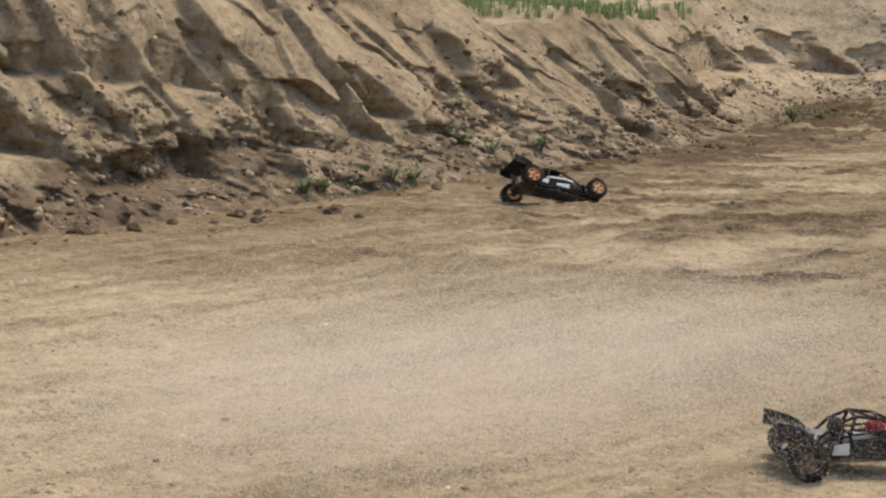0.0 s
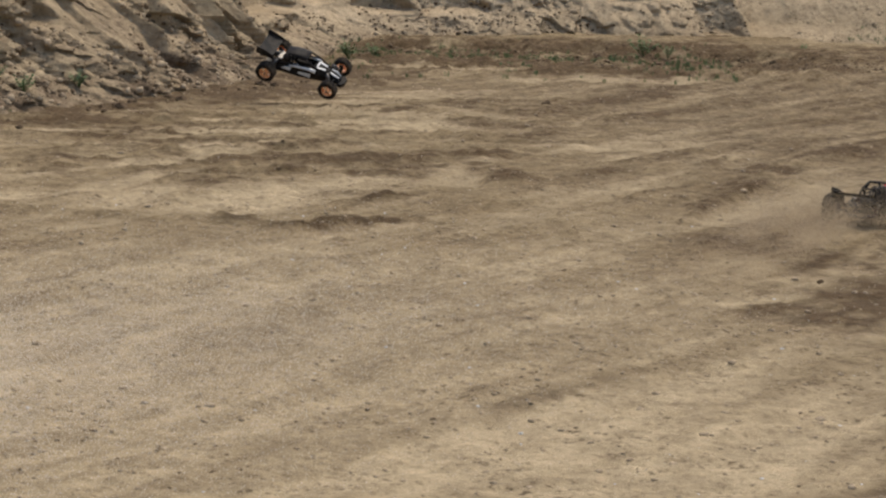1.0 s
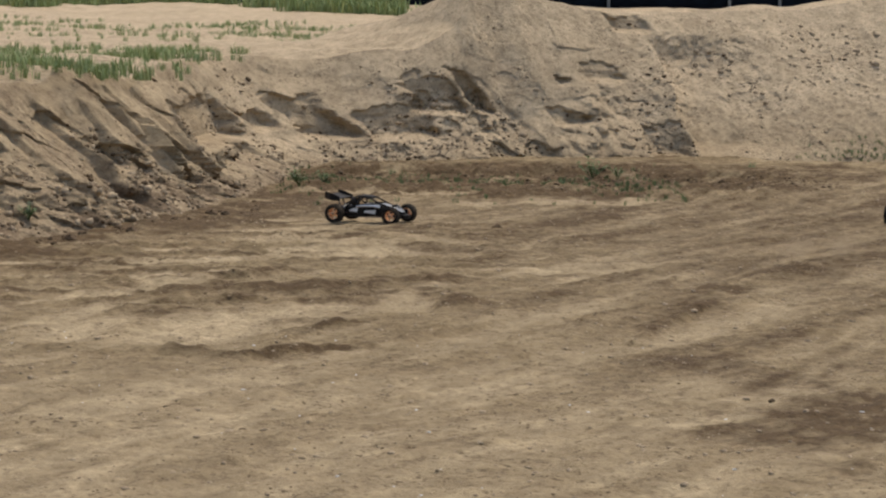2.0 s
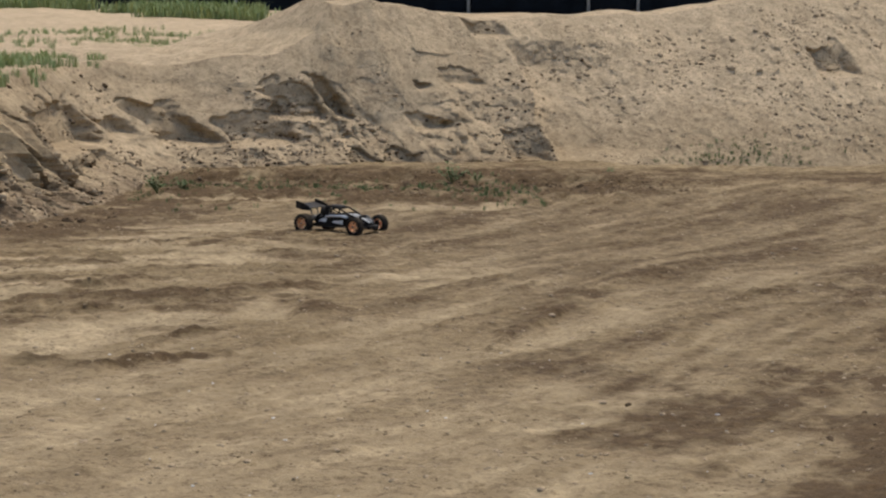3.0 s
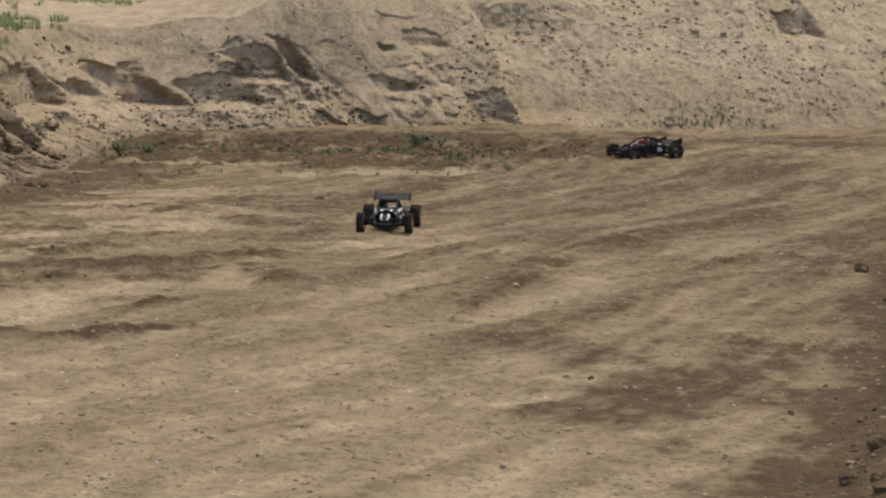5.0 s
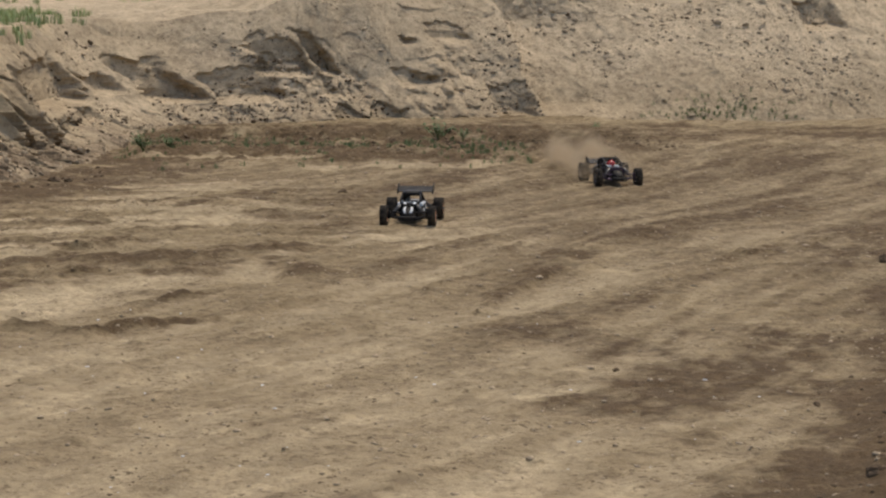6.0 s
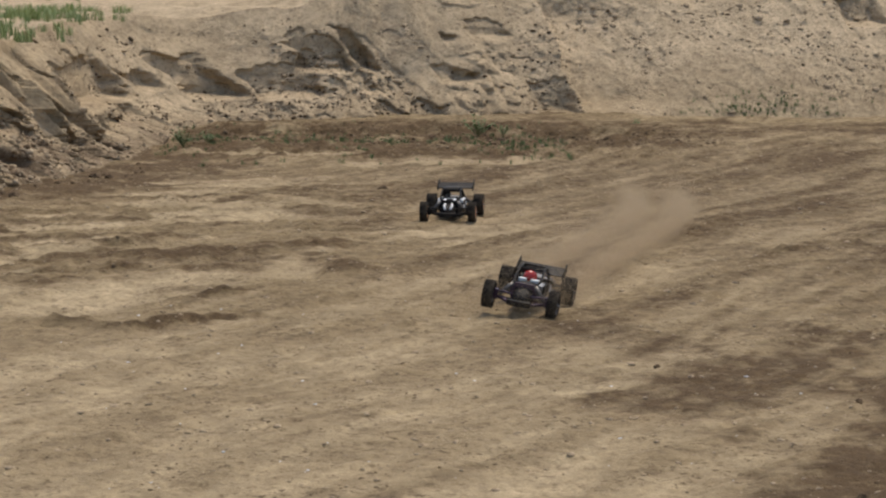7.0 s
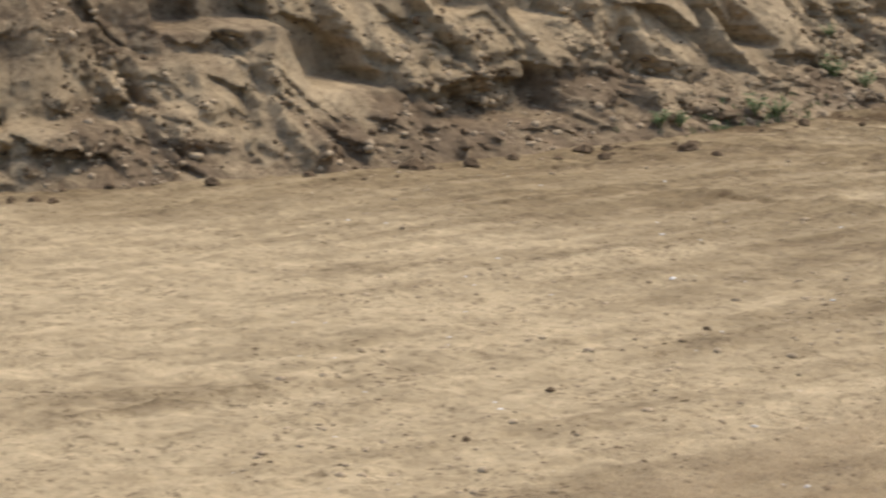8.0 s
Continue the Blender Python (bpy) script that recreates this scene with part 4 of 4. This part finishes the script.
def within_view(n, lo, hi):
    """Places on the floor, spread evenly by depth, across the width of the pit."""
    y = rng.uniform(lo, hi, n)
    x = rng.uniform(-0.46 * y - 1.0, 0.27 * y + 0.6, n)
    keep = np.ones(n, bool)
    for k in range(0, len(FOOT), 20):
        keep &= ((x - FOOT[k, 0]) * outward[k, 0] + (y - FOOT[k, 1]) * outward[k, 1] < 0.05) | (np.hypot(x - FOOT[k, 0], y - FOOT[k, 1]) > 1.5)
    return x[keep], y[keep]


x, y = within_view(42000, 6.6, 27.5)
r = np.exp(rng.normal(math.log(0.0068), 0.45, len(x))).clip(0.003, 0.024)
bunch = 0.5 * fbm(x * 1.3, y * 1.3, 301, 4) + 0.8 * wheel_streaks(x, y) + 1.2 * worn_ruts(x, y) - 0.12
keep = rng.uniform(0.0, 1.2, len(x)) < bunch
tagged(litter("dark_clods", on_floor(x, y, 0.25 * r)[keep], r[keep], CLOD_DRY), "small brown clods of earth strewn over the sand", "clods", kind="stuff")
x, y = within_view(9000, 6.6, 27.5)
r = np.exp(rng.normal(math.log(0.0085), 0.45, len(x))).clip(0.003, 0.026)
tagged(litter("sandy_clods", on_floor(x, y), r, CLOD_PALE), "small pale sandy clods strewn over the floor", "clods", kind="stuff")
x, y = within_view(170, 6.6, 14)
r = np.exp(rng.normal(math.log(0.0065), 0.35, len(x)))
tagged(litter("pale_pebbles", on_floor(x, y), r, PEBBLE), "tiny white pebbles scattered on the sand", "pebbles", kind="stuff")

# dark soil broken over the heap
y = rng.uniform(7.5, 17.5, 4500)
x = 1.95 + (y - 9.4) * 0.262 + rng.normal(0.65, 0.35, 4500)
r = np.exp(rng.normal(math.log(0.009), 0.55, 4500)).clip(0.003, 0.03)
tagged(litter("heap_clods", on_floor(x, y, 0.3 * r), r, CLOD, 0.7), "dark broken lumps of soil covering the heap", "clods", kind="stuff")
y = rng.normal(26.2, 0.5, 1800)
x = rng.uniform(-3.0, 3.2, 1800)
r = np.exp(rng.normal(math.log(0.016), 0.5, 1800)).clip(0.005, 0.045)
tagged(litter("strip_clods", on_floor(x, y, 0.3 * r), r, CLOD, 0.6), "dark broken soil on the damp strip below the bank", "clods", kind="stuff")

# crumbs of soil on the bank
rows_of_face = len(v_face)
pick_s = rng.integers(int(5.0 / 0.025), int(38.0 / 0.025), 24000)
pick_v = (rng.beta(1.1, 1.5, 24000) * (rows_of_face - 8)).astype(int) + 2
dens = fbm(arc[pick_s] * 1.5, pick_v * 0.03, 311, 4) + 1.1 * loose[pick_s, pick_v] - 0.55
keep = rng.uniform(-0.6, 1.3, 24000) < dens - 0.55 * (arc[pick_s] > 31.2)
pick_s, pick_v = pick_s[keep], pick_v[keep]
spots = np.stack([BX[pick_s, pick_v], BY[pick_s, pick_v], BZ[pick_s, pick_v]], -1)
r = np.exp(rng.normal(math.log(0.013), 0.5, len(spots))).clip(0.005, 0.045)
dark = rng.uniform(0, 1, len(spots)) < np.where(arc[pick_s] > 31.2, 0.06, 0.42)
tagged(litter("bank_crumbs", spots[~dark], r[~dark] * 1.15, CLOD_PALE, 0.8), "loose sandy crumbs lying on the bank", "clods", kind="stuff")
tagged(litter("bank_soil_crumbs", spots[dark], r[dark] * 0.9, CLOD, 0.8), "loose dark crumbs of soil lying on the bank", "clods", kind="stuff")


# larger clods that can be picked out one by one
def clod_mesh(seed):
    bm = bmesh.new()
    bmesh.ops.create_icosphere(bm, subdivisions=3, radius=1.0)
    for v in bm.verts:
        p = v.co.copy()
        v.co = p * (1 + 0.5 * noise.noise(p * 1.3 + Vector((seed, 0, 0))) + 0.16 * noise.noise(p * 3.4 + Vector((0, seed, 0))))
        v.co.z *= 0.7
    me = bpy.data.meshes.new("dirt_clod")
    bm.to_mesh(me)
    bm.free()
    me.materials.append(CLOD)
    return me


CLOD_SHAPES = [clod_mesh(3.7 * k + 1) for k in range(5)]


def big_clod(x, y, r, k, label, group):
    ob = new("dirt_clod", CLOD_SHAPES[k % 5])
    z = float(floor_height(np.array(x), np.array(y)) + heap_height(np.array(x), np.array(y)))
    ob.matrix_basis = pose(x, y, z + 0.12 * r, 0, 0, 73 * k) @ Matrix.Diagonal((r, r * 0.85, r, 1))
    tagged(ob, label, "clod", group)


for k, (x, y, r) in enumerate([(1.98, 9.25, 0.075), (2.06, 9.12, 0.05), (2.19, 9.65, 0.09), (1.69, 8.91, 0.045), (2.0, 8.73, 0.06), (2.35, 9.96, 0.07), (3.39, 15.85, 0.10), (3.32, 14.47, 0.11),
                               (2.39, 9.9, 0.08), (2.88, 12.42, 0.10), (3.15, 13.2, 0.12), (2.01, 10.8, 0.035), (1.14, 11.73, 0.030), (2.75, 11.7, 0.06), (2.62, 10.9, 0.05), (2.9, 11.9, 0.07), (3.0, 12.8, 0.06)]):
    big_clod(x, y, 0.62 * r, k, "lumpy dark clod of soil beside the tipped heap", "clods by the heap")
k = 0
for s0 in np.cumsum(rng.exponential(0.24, 70)) + 6.5:
    i = int(s0 / 0.025) + int(rng.integers(-6, 6))
    r = float(np.exp(rng.normal(math.log(0.032), 0.5)).clip(0.015, 0.06))
    off = float(-rng.uniform(0.0, 0.55) ** 1.3 - 0.02)
    big_clod(FOOT[i, 0] + outward[i, 0] * off, FOOT[i, 1] + outward[i, 1] * off, r, k, "dark clod of soil fallen at the foot of the bank", "clods at the foot of the bank")
    k += 1
for x, y, r in [(-5.20, 15.4, 0.075), (-4.95, 15.25, 0.04), (-6.63, 13.9, 0.08), (-6.9, 13.85, 0.05), (-5.9, 15.1, 0.05), (-0.5, 20.8, 0.05), (-3.24, 9.6, 0.018), (-3.44, 8.22, 0.017), (-3.44, 7.39, 0.019)]:
    big_clod(x, y, r, k, "dark clod of soil lying on the pit floor", "clods on the floor")
    k += 1


# grass in tufts
def tufts(name, spots, heights, blades, mat, label):
    verts, faces, n = [], [], 0
    for (x, y, z), tall in zip(spots, heights):
        for _ in range(blades):
            a, lean = rng.uniform(0, 2 * np.pi), rng.uniform(0.15, 0.75)
            h, w = tall * rng.uniform(0.5, 1.1), tall * rng.uniform(0.025, 0.06)
            bx0, by0 = x + rng.normal(0, tall * 0.22), y + rng.normal(0, tall * 0.22)
            ca, sa = math.cos(a), math.sin(a)
            tip = (bx0 + ca * lean * h, by0 + sa * lean * h, z + h * (1 - 0.25 * lean))
            mid = (bx0 + ca * lean * h * 0.35, by0 + sa * lean * h * 0.35, z + h * 0.6)
            verts += [(bx0 - sa * w, by0 + ca * w, z - 0.02), (bx0 + sa * w, by0 - ca * w, z - 0.02), (mid[0] + sa * w * 0.8, mid[1] - ca * w * 0.8, mid[2]), (mid[0] - sa * w * 0.8, mid[1] + ca * w * 0.8, mid[2]), tip]
            faces += [(n, n + 1, n + 2), (n, n + 2, n + 3), (n + 3, n + 2, n + 4)]
            n += 5
    return tagged(triangles(name, np.array(verts), np.array(faces), mat), label, "grass", kind="stuff")


flat_x, flat_y, flat_z = (a[:, rows_of_face:].ravel() for a in (BX, BY, BZ))
def on_plateau(n, test):
    ok = np.flatnonzero(test(flat_x, flat_y))
    pick = rng.choice(ok, n)
    return np.stack([flat_x[pick] + rng.normal(0, 0.35, n), flat_y[pick] + rng.normal(0, 0.35, n), flat_z[pick]], -1)


lush = on_plateau(1300, lambda x, y: (y > 22.5) & (y < 38) & (x > -0.34 * y) & (x < -0.132 * y - 0.6) & (fbm(x * 0.9, y * 0.5, 401, 3) > -0.25))
tufts("plateau_grass", lush, rng.uniform(0.06, 0.15, len(lush)), 14, GRASS, "green grass tufts on the sandy ground behind the bank")
sparse = on_plateau(1000, lambda x, y: (y > 36) & (y < 47) & (x > -14) & (x < -0.055 * y) & (fbm(x * 0.8, y * 0.5, 403, 3) + 0.9 * np.exp(-((y - 41) / 1.2) ** 2) > 0.15))
tufts("sparse_grass", sparse, rng.uniform(0.05, 0.12, len(sparse)), 9, GRASS, "sparse dry grass tufts on pale sand")
far = on_plateau(1100, lambda x, y: (y > 53) & (y < 62) & (((x > -7.6) & (x < -1.8)) | ((x < -8.8) & (x > -20))) & (fbm(x * 0.35, y * 0.3, 405, 3) > -0.25))
tufts("fence_grass", far, rng.uniform(0.15, 0.40, len(far)), 14, GRASS, "green weeds growing along the fence")
strip_x, strip_y = rng.uniform(-3.0, 1.4, 700), rng.normal(25.4, 0.95, 700)
ok = fbm(strip_x * 1.1, strip_y * 1.4, 407, 3) > 0.0
tufts("pit_grass", on_floor(strip_x[ok], strip_y[ok]), rng.uniform(0.03, 0.075, ok.sum()), 10, WEED, "low green grass on the damp strip below the bank")


def bank_spot(s0, height):
    i = int(s0 / 0.025)
    k = int(np.argmin(np.abs(BZ[i, :rows_of_face] - height)))
    return BX[i, k], BY[i, k], BZ[i, k]


foot_grass = np.array([bank_spot(rng.normal(33.5, 0.55), abs(rng.normal(0.12, 0.10))) for _ in range(130)] + [bank_spot(rng.normal(14.9, 0.55), abs(rng.normal(0.08, 0.06))) for _ in range(70)])
tufts("foot_grass", foot_grass, rng.uniform(0.03, 0.07, len(foot_grass)), 10, WEED, "low weeds along the foot of the bank")


def weed(x, y, z, size, leaves, label):
    """A low plant: stems from one root, each with leaves of its own along it."""
    plant = tagged(new("weed"), label, "plant", "weeds in the pit")
    plant.matrix_basis = pose(x, y, z)
    stems, crown = bmesh.new(), bmesh.new()
    for _ in range(leaves):
        a, lean = rng.uniform(0, 2 * np.pi), rng.uniform(0.2, 1.2)
        d = Vector((math.cos(a) * lean, math.sin(a) * lean, 1.0)).normalized()
        top = d * size * rng.uniform(0.5, 1.0)
        tube(stems, [(0, 0, -0.01), top * 0.5 + Vector((0, 0, 0.02 * size)), top], size * 0.012, 4)
        for f in (0.5, 0.75, 1.0):
            for side in (-1, 1):
                q = top * f
                out = (Vector((-math.sin(a), math.cos(a), 0)) * side + d * 0.5 + Vector((0, 0, rng.uniform(-0.3, 0.3)))).normalized()
                wide = out.cross(Vector((0, 0, 1))).normalized() * size * rng.uniform(0.05, 0.09)
                long = out * size * rng.uniform(0.16, 0.30)
                vs = [crown.verts.new(p) for p in (q, q + long * 0.45 + wide, q + long + Vector((0, 0, -0.03 * size)), q + long * 0.45 - wide)]
                crown.faces.new((vs[0], vs[1], vs[2]))
                crown.faces.new((vs[0], vs[2], vs[3]))
    part("stem", stems, WEED, plant)
    part("foliage", crown, WEED, plant)


weed(-2.78, 25.1, 0.03, 0.22, 16, "small leafy green weed on the damp strip")
weed(-2.55, 25.5, 0.03, 0.16, 12, "small leafy green weed on the damp strip")
weed(0.44, 26.4, 0.05, 0.24, 18, "broad leafy green weed on the damp strip")
weed(0.72, 26.25, 0.05, 0.16, 12, "small leafy green weed on the damp strip")
weed(2.35, 28.1, 0.0, 0.16, 12, "small leafy green weed near the bank")
for s0, height, size in ((16.73, 0.22, 0.22), (16.95, 0.16, 0.17), (17.15, 0.53, 0.13), (17.7, 0.15, 0.15), (15.3, 0.08, 0.15), (15.0, 0.10, 0.18), (14.2, 0.08, 0.14), (13.9, 0.10, 0.15)):
    weed(*bank_spot(s0, height), size, 18, "leafy green weed rooted in the foot of the bank")


# ---- dust thrown up by the wheels: clouds of tiny grains that hang, drift and settle ----
def dust_mesh(seed, length, width, height, grains, mat):
    g = np.random.default_rng(seed)
    centre = np.stack([g.normal(0, length / 2, grains), g.normal(0, width / 2, grains), np.abs(g.normal(0, height / 2, grains))], -1)
    centre[:, 1] *= 0.5 + 0.5 * np.abs(np.sin(centre[:, 0] * 9.0 + seed))
    centre[:, 2] *= 0.55 + 0.45 * np.sin(centre[:, 0] * 6.0 + 2.0 * seed) ** 2
    flakes = g.normal(0, 1, (grains, 3, 3)) * g.uniform(0.0009, 0.0018, (grains, 1, 1))
    verts = (flakes + centre[:, None]).reshape(-1, 3)
    faces = np.arange(3 * grains).reshape(-1, 3)
    ob = triangles("dust_puff", verts, faces, mat)
    me = ob.data
    bpy.data.objects.remove(ob)
    return me


DUST_TRAIL = [dust_mesh(k, 0.80, 0.17, 0.22, 18000, DUST) for k in (1, 2, 3)]
DUST_CLOUD = [dust_mesh(k, 1.9, 1.6, 0.60, 120000, HAZE) for k in (4, 5)]


# ---- what moves ----
def stand(x, y, yaw, pitch=0.0, lean=0.0, z=0.0):
    """A buggy on the ground: yaw from +x, nose up, leaning to its right."""
    return Matrix.Translation((x, y, z)) @ pose(0, 0, 0, 0, 0, yaw) @ pose(0, 0, 0, 0, -pitch, 0) @ pose(0, 0, 0, lean, 0, 0)


def tumble(x, y, z, yaw, pitch, roll):
    """A buggy in the air, by its middle."""
    return Matrix.Translation((x, y, z)) @ pose(0, 0, 0, 0, 0, yaw) @ pose(0, 0, 0, 0, -pitch, 0) @ pose(0, 0, 0, roll, 0, 0) @ Matrix.Translation((0, 0, -0.12))


def puff(me, x, y, turn, born, life):
    """A cloud of dust that rises where a wheel has passed, drifts and sinks back."""
    ob = tagged(new("dust_puff", me), "thin cloud of dry tan dust above the sand", "dust", "dust behind the buggies", "stuff")
    deep = -2.2
    rows = []
    for dt, z, d in ((-0.10, deep, 0.0), (0.0, 0.0, 0.0), (0.25 * life, 0.09, 0.10), (0.6 * life, 0.10, 0.25), (life, -0.12, 0.40), (life + 0.5, -0.5, 0.5), (life + 0.9, deep, 0.5)):
        rows.append((born + dt, pose(x - 0.5 * d, y + 0.2 * d, z, 0, 0, turn + 12 * d)))
    before, after = [r for r in rows if r[0] < 0.02], [r for r in rows if 0.02 <= r[0] <= 7.98]
    first = before[-1][1] if before else rows[0][1]
    if before and after:
        (ta, ma), (tb, mb) = before[-1], after[0]
        first = ma.lerp(mb, (0 - ta) / (tb - ta))
    last = after[-1][1] if after else first
    later = [r for r in rows if r[0] > 7.98]
    if after and later:
        (ta, ma), (tb, mb) = after[-1], later[0]
        last = ma.lerp(mb, (8.0 - ta) / (tb - ta))
    walk(ob, [(0.0, first), *after, (8.0, last)])


def motions():
    rolls = [
        (0.0, -3.74, 16.60, 0.15, 35, -12, 330), (0.1, -3.61, 16.94, 0.21, 24, -3, 308), (0.2, -3.45, 17.28, 0.31, 22, -6, 248),
        (0.3, -3.28, 17.62, 0.31, 20, -4, 184), (0.4, -3.06, 17.96, 0.28, 18, 6, 112), (0.5, -3.02, 18.30, 0.26, 15, 0, 52),
        (0.6, -2.87, 18.64, 0.25, 20, -18, -32), (0.7, -2.77, 18.98, 0.34, 15, -28, -98), (0.8, -2.70, 19.32, 0.39, 15, -16, -184),
        (0.9, -2.62, 19.66, 0.25, 20, -3, -268), (1.0, -2.60, 20.00, 0.36, -8, -14, -332), (1.1, -2.53, 20.25, 0.28, 15, -28, -396),
        (1.2, -2.44, 20.50, 0.32, 12, -14, -455), (1.3, -2.31, 20.75, 0.18, 0, 12, -535), (1.4, -2.27, 21.00, 0.18, -18, 4, -588),
        (1.5, -2.22, 21.07, 0.25, -30, -2, -630), (1.6, -2.12, 21.13, 0.23, -28, -5, -664), (1.7, -2.00, 21.20, 0.20, -24, -5, -694)]
    rows = [(t, tumble(*rest)) for t, *rest in rolls]
    drives = [(1.95, -1.75, 21.3, -20), (2.3, -1.40, 21.35, -20), (2.8, -0.89, 21.24, -27), (3.0, -0.64, 20.98, -34), (3.2, -0.36, 20.65, -48), (3.4, 0.02, 20.33, -68),
              (3.6, 0.12, 20.00, -82), (3.8, 0.13, 19.55, -92), (4.0, 0.13, 19.10, -96), (4.2, 0.12, 18.80, -96), (4.5, 0.11, 18.58, -96), (4.7, 0.11, 18.53, -96), (5.8, 0.11, 18.53, -96), (8.0, 0.11, 18.53, -96)]
    rows += [(t, stand(x, y, a)) for t, x, y, a in drives]
    walk(black_buggy, rows)
    red = [(0.0, -0.59, 8.08, 18, 0), (0.2, -0.15, 9.4, 24, 0), (0.4, 0.62, 11.0, 34, 0), (0.6, 1.22, 12.3, 44, 0), (0.8, 1.45, 13.2, 52, 0), (1.0, 1.73, 14.1, 56, 0), (1.2, 1.80, 16.06, 60, 0), (1.4, 2.12, 17.6, 66, 0), (1.7, 2.65, 19.6, 68, 0),
           (2.2, 4.1, 23.2, 72, 0), (2.6, 5.6, 25.3, 110, 0), (3.0, 6.15, 26.0, 158, 0), (3.2, 5.85, 25.95, 172, 0), (3.5, 5.30, 25.84, 178, 0), (3.8, 5.05, 25.85, 180, 0),
           (4.0, 4.9, 25.95, 182, 0), (4.2, 4.6, 26.1, 184, 0), (4.5, 3.97, 26.25, 192, 0), (4.7, 3.60, 26.0, 196, 0), (5.1, 2.75, 25.3, 218, 0), (5.5, 2.12, 24.2, 265, 0), (5.8, 2.0, 23.15, 292, 0), (6.0, 2.00, 21.75, 279, 0),
           (6.2, 2.00, 20.4, 265, 0), (6.4, 1.86, 18.4, 253, -1), (6.5, 1.69, 17.25, 249, -3), (6.6, 1.50, 16.45, 250, -5), (6.8, 1.02, 15.05, 255, -7), (7.0, 0.54, 13.65, 258, -9),
           (7.2, 0.04, 12.08, 258, -7), (7.4, -0.51, 10.28, 253, -6), (7.6, -1.15, 8.70, 249, -5), (7.7, -1.57, 7.94, 248, -6), (7.8, -2.0, 7.05, 247, -6), (8.0, -2.8, 5.3, 245, -5)]
    walk(red_buggy, [(t, stand(x, y, a, 0, lean, 0.2 * math.sin(radians(abs(lean))))) for t, x, y, a, lean in red])
    # dust behind the red-capped buggy's rear wheels, and what hangs from its earlier pass
    times = [r[0] for r in red]
    def of_red(t, k):
        return float(np.interp(t, times, [r[k] for r in red]))
    made = 0
    for start, end, step in ((0.25, 1.7, 0.15), (5.45, 8.0, 0.06)):
        for t in np.arange(start, end, step):
            for side in (-0.18, 0.18):
                x, y, a = of_red(t, 1), of_red(t, 2), of_red(t, 3)
                ahead = Vector((of_red(t + 0.05, 1) - of_red(t - 0.05, 1), of_red(t + 0.05, 2) - of_red(t - 0.05, 2), 0))
                drift = math.degrees(math.atan2(ahead.y, ahead.x))
                c, s = math.cos(radians(a)), math.sin(radians(a))
                wx, wy = x - 0.32 * c - side * s, y - 0.32 * s + side * c
                puff(DUST_TRAIL[made % 3], wx, wy, drift, float(t) - 0.03, 0.5 if t < 6.3 else 0.85)
                made += 1
    for k, (x, y, a) in enumerate([(-2.1, 7.7, 40), (-2.4, 7.1, 10), (-1.4, 9.2, 60), (-2.7, 7.9, 0), (-2.2, 9.2, 50), (-1.9, 8.6, 20), (-2.4, 7.5, 70), (-1.0, 9.8, 15), (-2.8, 8.6, 45)]):
        puff(DUST_CLOUD[k % 2], x, y, a, -1.0, 1.7)
    for k, (x, y) in enumerate([(-4.1, 16.6), (-3.9, 16.9)]):
        puff(DUST_TRAIL[k], x, y, 20, -0.5, 0.9)
    for wheels, still in ((black_wheels, 4.3), (red_wheels, 9.0)):
        for hub in wheels:
            x, y, z = hub.matrix_basis.translation
            turn, spins = 0.0, []
            for k in range(0, 81):
                t = k / 10
                spins.append((t, pose(x, y, z, 0, turn, 0)))
                turn += 70.0 if t < still - 0.8 else max(0.0, 70.0 * min(1.0, (still - t) / 0.8))
            walk(hub, spins)


motions()
